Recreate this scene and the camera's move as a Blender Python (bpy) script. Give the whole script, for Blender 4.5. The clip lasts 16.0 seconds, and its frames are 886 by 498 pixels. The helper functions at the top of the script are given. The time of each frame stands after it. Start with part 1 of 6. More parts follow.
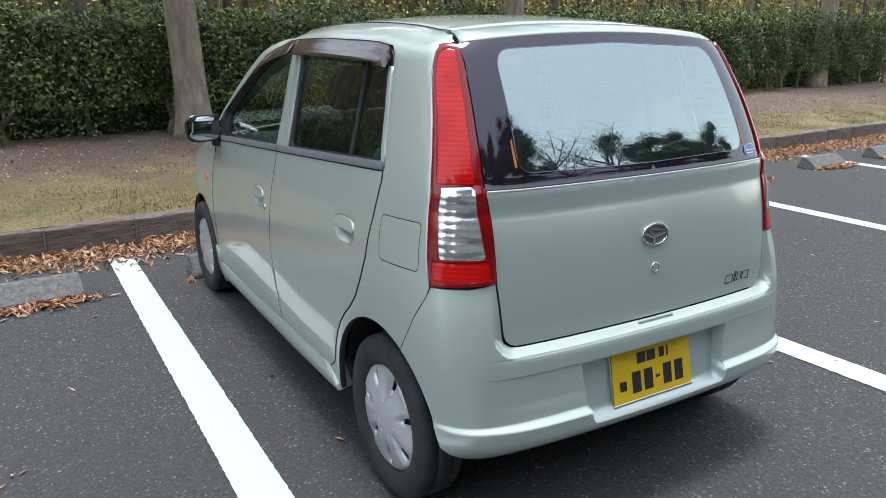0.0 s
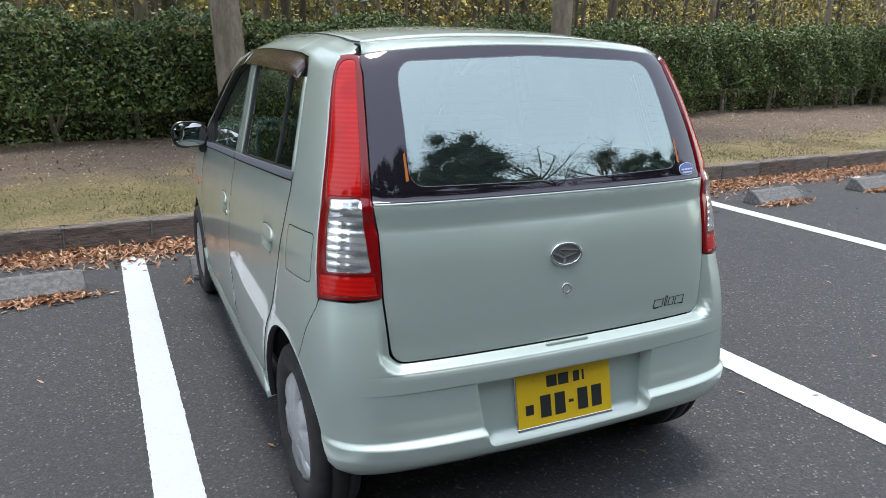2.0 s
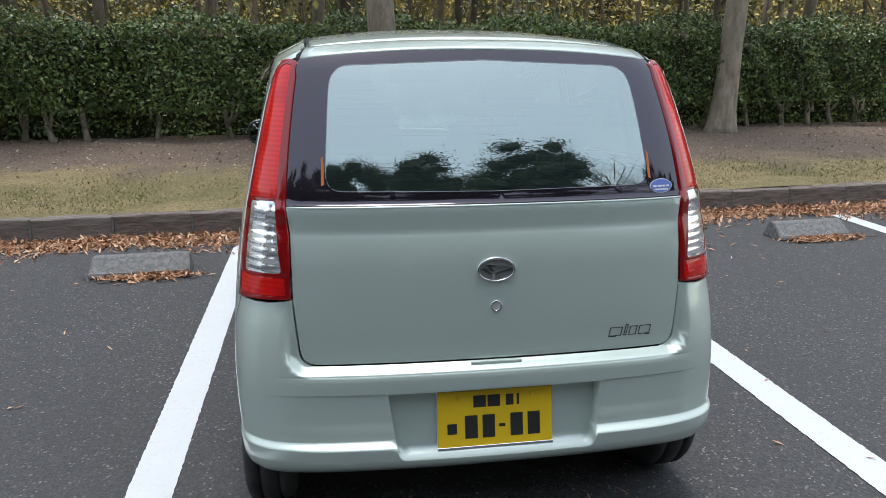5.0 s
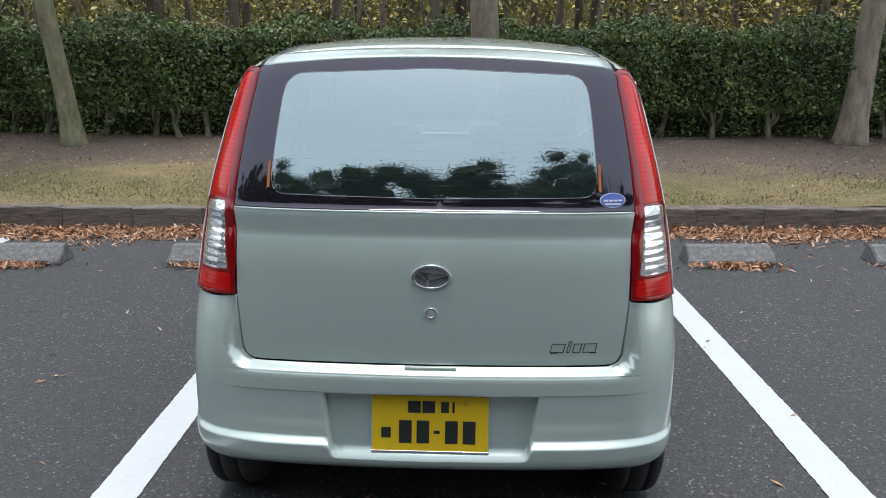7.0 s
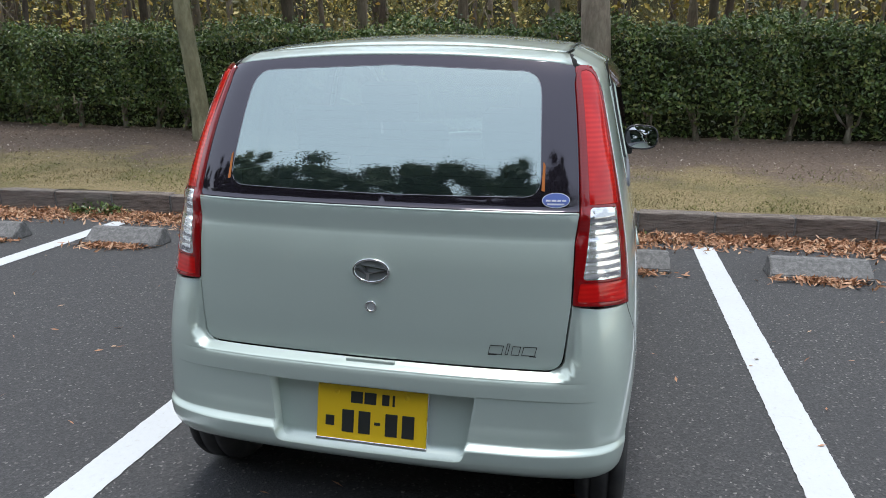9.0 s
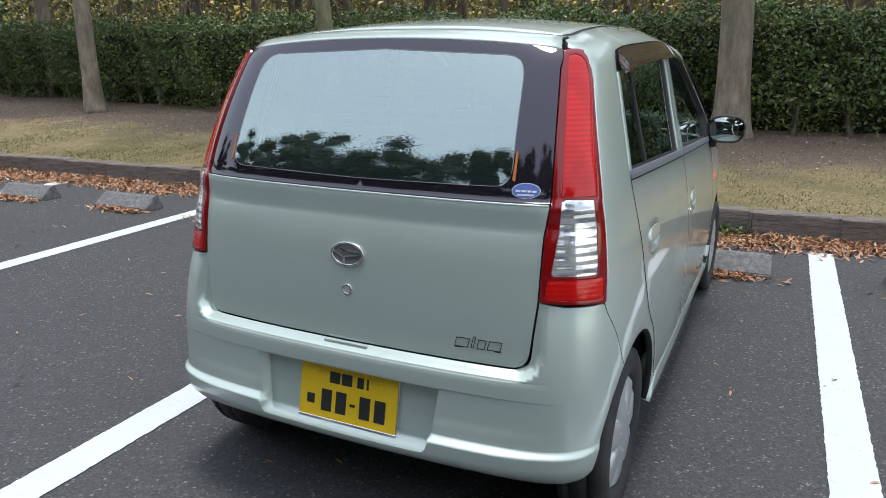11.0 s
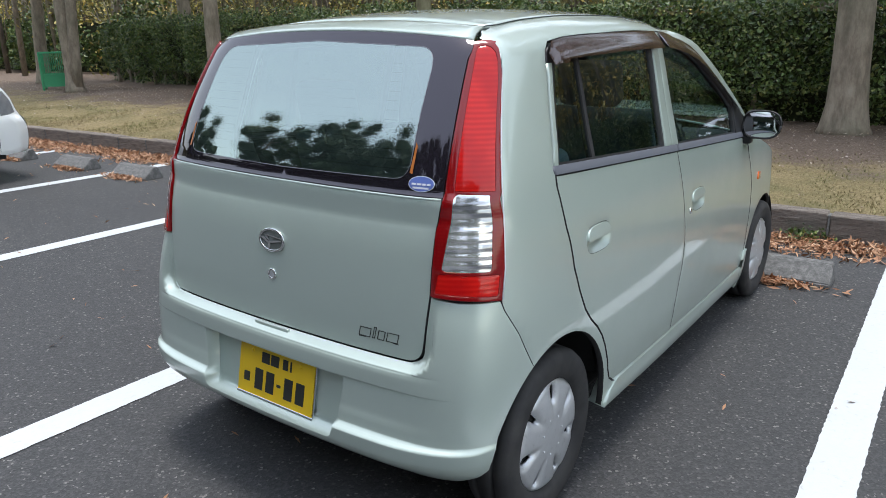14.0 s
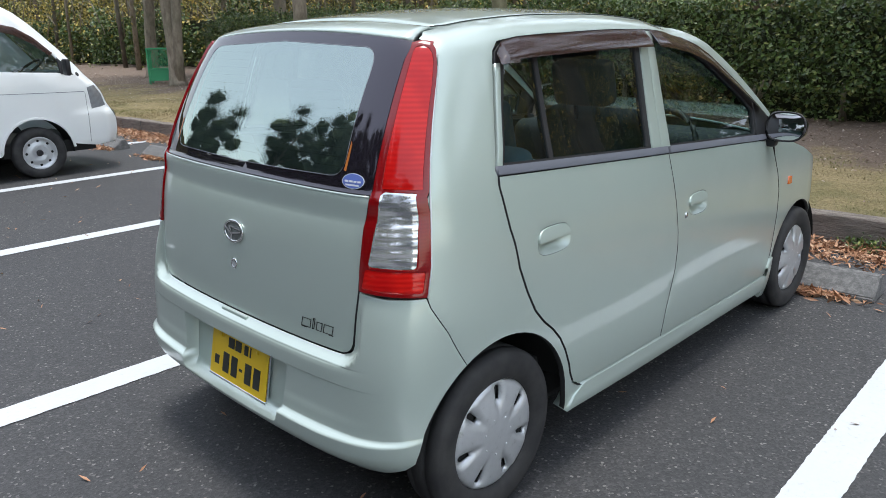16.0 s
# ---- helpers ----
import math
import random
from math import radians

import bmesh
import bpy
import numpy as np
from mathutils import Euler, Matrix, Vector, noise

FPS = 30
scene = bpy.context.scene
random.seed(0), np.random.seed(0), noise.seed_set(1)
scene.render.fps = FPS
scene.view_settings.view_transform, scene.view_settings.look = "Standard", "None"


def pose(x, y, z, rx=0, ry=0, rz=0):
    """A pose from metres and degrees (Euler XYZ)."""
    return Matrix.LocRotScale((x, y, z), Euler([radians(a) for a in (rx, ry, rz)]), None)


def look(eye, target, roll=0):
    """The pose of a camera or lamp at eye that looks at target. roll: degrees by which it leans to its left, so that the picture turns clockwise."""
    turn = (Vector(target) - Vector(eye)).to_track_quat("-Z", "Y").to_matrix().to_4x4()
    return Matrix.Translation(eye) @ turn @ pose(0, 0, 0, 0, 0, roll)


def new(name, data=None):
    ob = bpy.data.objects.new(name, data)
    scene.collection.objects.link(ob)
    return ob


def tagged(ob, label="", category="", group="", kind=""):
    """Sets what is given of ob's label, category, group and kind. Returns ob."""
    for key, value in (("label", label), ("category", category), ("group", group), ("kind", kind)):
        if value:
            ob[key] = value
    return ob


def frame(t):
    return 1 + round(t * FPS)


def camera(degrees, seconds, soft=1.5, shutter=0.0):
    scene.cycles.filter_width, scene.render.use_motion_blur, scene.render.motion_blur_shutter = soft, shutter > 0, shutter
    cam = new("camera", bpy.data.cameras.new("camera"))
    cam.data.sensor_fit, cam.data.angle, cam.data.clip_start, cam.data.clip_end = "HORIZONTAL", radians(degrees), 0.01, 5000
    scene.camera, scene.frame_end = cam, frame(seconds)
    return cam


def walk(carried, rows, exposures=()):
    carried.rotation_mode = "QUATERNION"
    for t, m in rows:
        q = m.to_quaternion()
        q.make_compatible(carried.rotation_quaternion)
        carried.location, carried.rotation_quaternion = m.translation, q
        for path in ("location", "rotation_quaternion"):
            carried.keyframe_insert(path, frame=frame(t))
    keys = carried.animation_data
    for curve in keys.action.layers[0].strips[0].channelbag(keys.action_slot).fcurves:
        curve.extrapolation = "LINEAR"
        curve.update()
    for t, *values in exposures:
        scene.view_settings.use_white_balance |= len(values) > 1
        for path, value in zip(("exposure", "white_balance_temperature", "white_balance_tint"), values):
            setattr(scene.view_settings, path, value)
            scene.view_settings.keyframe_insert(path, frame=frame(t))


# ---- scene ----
cam = camera(62.5, 16.0, soft=0.9)
PATH = [
    (0, (-1.5670, -1.4714, 1.4098), (-0.6413, 0.2145, 0.8612), -0.57),
    (0.5, (-1.4781, -1.5046, 1.4043), (-0.5601, 0.1861, 0.8578), -0.61),
    (1, (-1.3687, -1.5522, 1.4123), (-0.4826, 0.1577, 0.8730), -0.69),
    (1.5, (-1.2504, -1.5996, 1.4090), (-0.4119, 0.1383, 0.8831), -0.79),
    (2, (-1.1209, -1.6581, 1.4107), (-0.3643, 0.1184, 0.8894), 0.06),
    (2.5, (-1.0147, -1.6872, 1.4088), (-0.3202, 0.1116, 0.8777), -0.13),
    (3, (-0.8805, -1.6970, 1.4071), (-0.2774, 0.1328, 0.8704), 1.21),
    (3.5, (-0.7637, -1.7140, 1.4072), (-0.2516, 0.1443, 0.8740), -0.25),
    (4, (-0.6408, -1.7558, 1.4197), (-0.2079, 0.1226, 0.8868), -0.05),
    (4.2, (-0.5893, -1.7825, 1.4138), (-0.1950, 0.1069, 0.8897), 0.26),
    (6.3, (-0.0525, -1.8117, 1.4360), (-0.0279, 0.1198, 0.9177), -0.81),
    (6.5, (0.0053, -1.8143, 1.4337), (-0.0084, 0.1184, 0.9192), -0.34),
    (7, (0.1460, -1.8369, 1.4372), (0.0302, 0.0925, 0.9235), 0.23),
    (7.5, (0.2727, -1.8248, 1.4302), (0.0610, 0.0954, 0.9124), -0.65),
    (8, (0.4176, -1.7910, 1.4285), (0.1133, 0.1176, 0.9143), -0.06),
    (8.5, (0.5384, -1.7660, 1.4226), (0.1464, 0.1276, 0.9120), -0.33),
    (9, (0.6950, -1.7567, 1.4268), (0.1946, 0.1104, 0.9136), -0.18),
    (9.2, (0.7416, -1.7475, 1.4233), (0.1988, 0.1082, 0.9117), -0.14),
    (11.3, (1.2216, -1.5360, 1.4114), (0.2865, 0.1458, 0.8664), 0.13),
    (11.5, (1.2720, -1.5321, 1.4135), (0.3102, 0.1336, 0.8652), 0.51),
    (12, (1.3446, -1.4803, 1.4060), (0.3210, 0.1467, 0.8534), -0.42),
    (12.5, (1.4235, -1.4085, 1.4023), (0.3463, 0.1813, 0.8434), -0.27),
    (13, (1.5031, -1.3466, 1.4051), (0.3924, 0.2186, 0.8426), -1.12),
    (13.5, (1.5625, -1.2928, 1.4072), (0.4383, 0.2623, 0.8434), -1.00),
    (14, (1.6513, -1.2282, 1.4125), (0.4627, 0.2787, 0.8499), -0.78),
    (14.5, (1.7651, -1.1728, 1.4249), (0.5268, 0.2905, 0.8545), -0.32),
    (15, (1.8477, -1.1174, 1.4229), (0.5843, 0.3242, 0.8523), -0.40),
    (15.5, (1.9211, -1.0312, 1.4170), (0.5926, 0.3522, 0.8500), -0.41),
    (16, (1.9909, -0.9612, 1.4193), (0.6065, 0.3649, 0.8493), -0.98),
]
walk(cam, [(t, look(eye, target, roll)) for t, eye, target, roll in PATH], exposures=((0.0, 1.26), (2.5, 1.19), (6.0, 1.06), (9.0, 1.06), (11.5, 1.13), (14.0, 1.15), (16.0, 1.14)))

# ---- world and light ----
world = bpy.data.worlds.new("sky")
scene.world = world
world.use_nodes = True
wn = world.node_tree.nodes
sky = wn.new("ShaderNodeTexSky")
sky.sky_type, sky.sun_disc = 'NISHITA', False
SUN_EL, SUN_AZ = 88.0, 2.0
sky.sun_elevation, sky.sun_rotation = radians(SUN_EL), radians(SUN_AZ)
sky.air_density, sky.dust_density, sky.ozone_density = 1.6, 0.8, 1.6
thin_cloud = wn.new("ShaderNodeHueSaturation")
thin_cloud.inputs["Saturation"].default_value = 0.47
world.node_tree.links.new(sky.outputs[0], thin_cloud.inputs["Color"])
world.node_tree.links.new(thin_cloud.outputs[0], wn["Background"].inputs[0])
wn["Background"].inputs[1].default_value = 0.15
sun = new("sun", bpy.data.lights.new("sun", 'SUN'))
sun.data.energy, sun.data.angle, sun.data.color = 1.15, radians(18), (1.0, 0.97, 0.93)
sx, sy, sz = (math.sin(radians(SUN_AZ)) * math.cos(radians(SUN_EL)), math.cos(radians(SUN_AZ)) * math.cos(radians(SUN_EL)), math.sin(radians(SUN_EL)))
sun.matrix_world = look((sx * 50, sy * 50, sz * 50), (0, 0, 0))


# ---- materials ----
def material(name, base, rough=0.6, metal=0.0, spec=0.5, coat=0.0):
    m = bpy.data.materials.new(name)
    m.use_nodes = True
    b = m.node_tree.nodes["Principled BSDF"]
    b.inputs["Base Color"].default_value = (*base, 1)
    b.inputs["Roughness"].default_value = rough
    b.inputs["Metallic"].default_value = metal
    b.inputs["Specular IOR Level"].default_value = spec
    b.inputs["Coat Weight"].default_value = coat
    b.inputs["Coat Roughness"].default_value = 0.03
    return m


def node(m, kind, **values):
    n = m.node_tree.nodes.new(kind)
    for k, v in values.items():
        n.inputs[k.replace("_", " ")].default_value = v
    return n


def join(m, a, b):
    m.node_tree.links.new(a, b)


def coords(m, space="Object"):
    return m.node_tree.nodes.new("ShaderNodeTexCoord").outputs[space]


def noise_tex(m, scale, detail=6.0, rough=0.55, space="Object", stretch=None):
    n = node(m, "ShaderNodeTexNoise", Scale=scale, Detail=detail, Roughness=rough)
    c = coords(m, space)
    if stretch:
        mp = node(m, "ShaderNodeMapping", Scale=stretch)
        join(m, c, mp.inputs[0])
        c = mp.outputs[0]
    join(m, c, n.inputs["Vector"])
    return n.outputs["Fac"]


def ramp(m, fac, stops):
    r = m.node_tree.nodes.new("ShaderNodeValToRGB")
    e = r.color_ramp.elements
    while len(e) < len(stops):
        e.new(0.5)
    for el, (p, c) in zip(e, stops):
        el.position, el.color = p, (*c, 1) if len(c) == 3 else c
    join(m, fac, r.inputs[0])
    return r.outputs[0]


def mix(m, fac, a, b, mode='MIX'):
    n = m.node_tree.nodes.new("ShaderNodeMix")
    n.data_type, n.blend_type = 'RGBA', mode
    for value, sock in ((fac, n.inputs[0]), (a, n.inputs[6]), (b, n.inputs[7])):
        if isinstance(value, (int, float)):
            sock.default_value = value
        elif isinstance(value, tuple):
            sock.default_value = (*value, 1)
        else:
            join(m, value, sock)
    return n.outputs[2]


def bump(m, height, strength=0.3, distance=0.01):
    b = node(m, "ShaderNodeBump", Strength=strength, Distance=distance)
    join(m, height, b.inputs["Height"])
    join(m, b.outputs[0], m.node_tree.nodes["Principled BSDF"].inputs["Normal"])


def paint_to(m, colour, socket="Base Color"):
    join(m, colour, m.node_tree.nodes["Principled BSDF"].inputs[socket])


def mapped(m, fac, a, b, lo, hi):
    r = node(m, "ShaderNodeMapRange", From_Min=a, From_Max=b, To_Min=lo, To_Max=hi)
    join(m, fac, r.inputs[0])
    return r.outputs[0]


def make_asphalt():
    m = material("asphalt", (0.05, 0.05, 0.05), 0.85)
    v = node(m, "ShaderNodeTexVoronoi", Scale=120.0)
    join(m, coords(m), v.inputs["Vector"])
    fine = noise_tex(m, 260.0, 3.0)
    patch = noise_tex(m, 0.7, 5.0)
    spots = noise_tex(m, 9.0, 6.0, 0.7)
    stone = ramp(m, v.outputs["Color"], [(0.0, (0.030, 0.031, 0.033)), (0.55, (0.052, 0.053, 0.055)), (0.84, (0.078, 0.078, 0.078)), (0.94, (0.24, 0.235, 0.22))])
    c = mix(m, mapped(m, patch, 0.3, 0.7, 0.0, 0.45), stone, (0.040, 0.041, 0.044))
    c = mix(m, mapped(m, spots, 0.58, 0.75, 0.0, 0.35), c, (0.085, 0.082, 0.078))
    paint_to(m, c)
    h = mix(m, 0.5, v.outputs["Distance"], fine)
    bump(m, h, 0.55, 0.006)
    return m


def make_line_paint():
    m = material("line_paint", (0.8, 0.8, 0.78), 0.7)
    n = noise_tex(m, 45.0, 8.0, 0.7)
    big = noise_tex(m, 3.0, 5.0)
    c = ramp(m, n, [(0.28, (0.45, 0.45, 0.44)), (0.42, (0.54, 0.57, 0.59)), (1.0, (0.59, 0.62, 0.645))])
    paint_to(m, mix(m, mapped(m, big, 0.45, 0.75, 0.0, 0.3), c, (0.49, 0.49, 0.475)))
    bump(m, noise_tex(m, 180.0, 3.0), 0.3, 0.004)
    return m


def make_concrete(name, a, b, scale=22.0):
    m = material(name, a, 0.9)
    n = noise_tex(m, scale, 9.0, 0.72)
    p = noise_tex(m, scale * 5, 4.0, 0.6)
    c = ramp(m, n, [(0.3, tuple(v * 0.55 for v in a)), (0.5, a), (0.7, b)])
    c = mix(m, mapped(m, p, 0.55, 0.7, 0.0, 0.5), c, tuple(v * 0.4 for v in a))
    paint_to(m, c)
    bump(m, mix(m, 0.5, n, p), 0.7, 0.01)
    return m


def make_timber():
    m = material("timber_block", (0.2, 0.17, 0.14), 0.9)
    n = noise_tex(m, 5.0, 9.0, 0.75, stretch=(1.2, 6, 12))
    rnd = m.node_tree.nodes.new("ShaderNodeObjectInfo").outputs["Random"]
    c = ramp(m, n, [(0.34, (0.060, 0.050, 0.042)), (0.45, (0.165, 0.132, 0.110)), (0.58, (0.27, 0.222, 0.190)), (0.75, (0.40, 0.345, 0.305))])
    c = mix(m, mapped(m, rnd, 0.0, 1.0, 0.0, 0.45), c, (0.27, 0.25, 0.23))
    paint_to(m, c)
    bump(m, n, 1.0, 0.04)
    return m


def make_lawn():
    m = material("bank_soil", (0.2, 0.16, 0.1), 0.95)
    sep = m.node_tree.nodes.new("ShaderNodeSeparateXYZ")
    join(m, coords(m), sep.inputs[0])
    big = noise_tex(m, 1.3, 6.0, 0.65)
    fine = noise_tex(m, 38.0, 7.0, 0.75)
    grass = ramp(m, fine, [(0.3, (0.14, 0.105, 0.048)), (0.5, (0.285, 0.222, 0.11)), (0.7, (0.42, 0.335, 0.185))])
    green = ramp(m, fine, [(0.3, (0.075, 0.075, 0.025)), (0.7, (0.20, 0.18, 0.07))])
    soil = ramp(m, fine, [(0.3, (0.080, 0.056, 0.040)), (0.5, (0.185, 0.135, 0.100)), (0.72, (0.32, 0.245, 0.185))])
    g = mix(m, mapped(m, big, 0.42, 0.62, 0.0, 0.75), grass, green)
    add = node(m, "ShaderNodeMath")
    join(m, sep.outputs[1], add.inputs[0])
    off = mapped(m, big, 0.3, 0.7, -0.8, 0.8)
    join(m, off, add.inputs[1])
    paint_to(m, mix(m, mapped(m, add.outputs[0], 5.4, 6.2, 0.0, 1.0), g, soil))
    bump(m, fine, 1.0, 0.03)
    return m


def make_leaf(name, dark, light, rough=0.4, back=None):
    m = material(name, dark, rough)
    rnd = m.node_tree.nodes.new("ShaderNodeNewGeometry").outputs["Random Per Island"]
    stops = [(0.0, dark), (0.75, light)] + ([(0.96, back)] if back else [])
    paint_to(m, ramp(m, rnd, stops))
    return m


def make_bark(name, dark, light, scale=9.0):
    m = material(name, dark, 0.9)
    n = noise_tex(m, scale, 9.0, 0.7, stretch=(1.0, 1.0, 0.35))
    big = noise_tex(m, 1.7, 4.0)
    c = ramp(m, n, [(0.32, tuple(v * 0.55 for v in dark)), (0.48, dark), (0.7, light)])
    paint_to(m, mix(m, mapped(m, big, 0.45, 0.7, 0.0, 0.5), c, (0.15, 0.155, 0.10)))
    bump(m, n, 0.6, 0.02)
    return m


ASPHALT, LINE_PAINT = make_asphalt(), make_line_paint()
STOP_CONCRETE = make_concrete("stop_concrete", (0.150, 0.150, 0.148), (0.27, 0.27, 0.262), 34.0)
TIMBER, LAWN = make_timber(), make_lawn()
HEDGE_LEAF = make_leaf("hedge_leaf", (0.022, 0.050, 0.010), (0.112, 0.175, 0.038), 0.34, (0.22, 0.24, 0.07))
def make_wood_leaf():
    """Green shoots and golden autumn clumps side by side; the gold holds painted sunlight."""
    m = material("wood_leaf", (0.1, 0.1, 0.03), 0.5)
    rnd = m.node_tree.nodes.new("ShaderNodeNewGeometry").outputs["Random Per Island"]
    green = ramp(m, rnd, [(0.0, (0.022, 0.034, 0.008)), (0.7, (0.085, 0.105, 0.022)), (1.0, (0.24, 0.25, 0.06))])
    # bright yellow stands in for sun on the leaves
    sunlit_gold = ramp(m, rnd, [(0.0, (0.12, 0.10, 0.02)), (0.7, (0.42, 0.34, 0.065)), (1.0, (0.75, 0.53, 0.14))])
    paint_to(m, mix(m, mapped(m, noise_tex(m, 0.45, 4.0, 0.6), 0.44, 0.56, 0.0, 1.0), green, sunlit_gold))
    return m


WOOD_LEAF = make_wood_leaf()
BARK = make_bark("grey_bark", (0.25, 0.205, 0.155), (0.42, 0.355, 0.275))
STEM_BARK = make_bark("stem_bark", (0.22, 0.185, 0.14), (0.36, 0.31, 0.24), 14.0)
MOSS_BARK = make_bark("mossy_bark", (0.20, 0.185, 0.105), (0.34, 0.32, 0.20))
DARK_BARK = make_bark("dark_bark", (0.10, 0.08, 0.062), (0.19, 0.155, 0.12))
FAR_LEAF = make_leaf("far_leaf", (0.010, 0.020, 0.007), (0.035, 0.055, 0.018), 0.7)


def make_grass_mat():
    m = material("dry_grass", (0.25, 0.2, 0.1), 0.85)
    rnd = m.node_tree.nodes.new("ShaderNodeNewGeometry").outputs["Random Per Island"]
    dry = ramp(m, rnd, [(0.0, (0.13, 0.10, 0.042)), (0.7, (0.31, 0.245, 0.13)), (0.95, (0.42, 0.35, 0.21))])
    green = ramp(m, rnd, [(0.0, (0.07, 0.085, 0.02)), (0.8, (0.20, 0.215, 0.06))])
    paint_to(m, mix(m, mapped(m, noise_tex(m, 0.8, 5.0, 0.6), 0.38, 0.58, 0.0, 0.85), dry, green))
    return m


GRASS = make_grass_mat()
DRY_LEAF = make_leaf("dry_leaf", (0.20, 0.088, 0.040), (0.50, 0.27, 0.15), 0.6, (0.62, 0.43, 0.28))


# ---- building helpers ----
def mesh_of(name, verts, faces, mat, smooth=False):
    me = bpy.data.meshes.new(name)
    me.from_pydata(verts, [], faces)
    me.materials.append(mat)
    if smooth:
        me.polygons.foreach_set("use_smooth", [True] * len(me.polygons))
    me.update()
    return me


def thing(name, label, category, group="", at=None):
    ob = tagged(new(name), label, category, group)
    ob.empty_display_size = 0.1
    if at is not None:
        ob.matrix_world = at
    return ob


def under(name, me, parent, label="", at=None):
    ob = new(name, me)
    ob.parent = parent
    if at is not None:
        ob.matrix_local = at
    return tagged(ob, label)


def part(name, bm, mat, parent, label="", at=None, smooth=False):
    me = bpy.data.meshes.new(name)
    bm.to_mesh(me)
    bm.free()
    me.materials.append(mat)
    if smooth:
        me.polygons.foreach_set("use_smooth", [True] * len(me.polygons))
    return under(name, me, parent, label, at)


def box(sx, sy, sz, at=(0, 0, 0), bevel=0.0, seg=1):
    bm = bmesh.new()
    bmesh.ops.create_cube(bm, size=1, matrix=Matrix.Translation(at) @ Matrix.Diagonal((sx, sy, sz, 1)))
    if bevel:
        bmesh.ops.bevel(bm, geom=bm.edges[:], offset=bevel, segments=seg, affect='EDGES', profile=0.5)
    return bm


def tube_mesh(path, radii, sides=10, jitter=0.0, rng=None):
    """Rings along a path of points, closed at both ends."""
    verts, faces = [], []
    for i, p in enumerate(path):
        a, b = path[max(i - 1, 0)], path[min(i + 1, len(path) - 1)]
        d = (Vector(b) - Vector(a)).normalized()
        u = d.orthogonal().normalized() if abs(d.z) < 0.9 else Vector((1, 0, 0)).cross(d).normalized()
        v = d.cross(u)
        for k in range(sides):
            t = 2 * math.pi * k / sides
            r = radii[i] * (1 + (rng.uniform(-jitter, jitter) if rng else 0))
            verts.append(Vector(p) + u * math.cos(t) * r + v * math.sin(t) * r)
    for i in range(len(path) - 1):
        for k in range(sides):
            n = (k + 1) % sides
            faces.append((i * sides + k, i * sides + n, (i + 1) * sides + n, (i + 1) * sides + k))
    faces.append(tuple(range(sides - 1, -1, -1)))
    faces.append(tuple(range((len(path) - 1) * sides, len(path) * sides)))
    return verts, faces


def merge(*sets):
    verts, faces = [], []
    for v, f in sets:
        n = len(verts)
        verts += list(v)
        faces += [tuple(i + n for i in q) for q in f]
    return verts, faces


def leaves(points, size, rng, long=1.6, face=None):
    """One small folded leaf (two triangles each side of its rib) at every point."""
    pts = np.array(points)
    n = len(pts)
    d = rng.normal(size=(n, 3))
    if face is not None:
        d += np.array(face)
    d /= np.linalg.norm(d, axis=1)[:, None]
    side = np.cross(d, rng.normal(size=(n, 3)))
    side /= np.linalg.norm(side, axis=1)[:, None]
    along = np.cross(d, side)
    s = size * rng.uniform(0.6, 1.3, size=(n, 1))
    a = pts - along * s * long * 0.5
    b = pts + along * s * long * 0.5
    c = pts + side * s * 0.5 + d * s * 0.15
    e = pts - side * s * 0.5 + d * s * 0.15
    verts = np.stack([a, c, b, e], axis=1).reshape(-1, 3)
    i = np.arange(n)[:, None] * 4
    faces = np.concatenate([i + np.array([[0, 1, 2]]), i + np.array([[0, 2, 3]])]).tolist()
    return verts.tolist(), faces

# ---- the car park ----
BAY = pose(0, 0, 0, 0, 0, 4.0)           # the kerb's direction
STOPS = (-8.0, -6.64, -5.50, -4.20, -2.94, -1.56, -0.31, 0.86, 2.12, 3.46, 4.86, 6.40, 7.75)
rng = np.random.default_rng(7)
KERB_Y = 4.15


def bank_height(y):
    return float(np.interp(y, [KERB_Y, KERB_Y + 0.15, 5.4, 7.0, 9.0, 13.0, 40.0], [0.19, 0.20, 0.265, 0.32, 0.34, 0.40, 0.6]))


def make_ground():
    ys = [-900, -200, -60, -20, -8, -4, -2, 0, 2, 4, KERB_Y + 0.10, 30, 200, 900]
    xs = [-900, -200, -60, -20, -8, -4, 0, 4, 8, 20, 60, 200, 900]
    verts = [BAY @ Vector((x, y, 0 if y < 5 else -0.05)) for y in ys for x in xs]
    w = len(xs)
    faces = [(j * w + i, j * w + i + 1, (j + 1) * w + i + 1, (j + 1) * w + i) for j in range(len(ys) - 1) for i in range(w - 1)]
    tagged(new("ground", mesh_of("ground", verts, faces, ASPHALT)), "dark grey weathered asphalt car park surface", "ground", kind="structure")


def make_bank():
    ys = [KERB_Y + 0.08 + 0.12 * i for i in range(45)] + [11, 12, 14, 18, 25, 40]
    xs = [-40 + 2.0 * i for i in range(7)] + [-26 + 0.16 * i for i in range(288)] + [20 + 2.5 * i for i in range(9)]
    verts = []
    for y in ys:
        for x in xs:
            z = bank_height(y)
            z += 0.025 * noise.noise((x * 1.1, y * 1.1, 0)) + 0.018 * noise.noise((x * 5, y * 5, 3)) * min(1, (y - KERB_Y) * 2)
            verts.append(BAY @ Vector((x, y, z)))
    w = len(xs)
    faces = [(j * w + i, j * w + i + 1, (j + 1) * w + i + 1, (j + 1) * w + i) for j in range(len(ys) - 1) for i in range(w - 1)]
    tagged(new("bank", mesh_of("bank", verts, faces, LAWN, True)), "low bank of dry grass and bare soil", "bank", kind="structure")


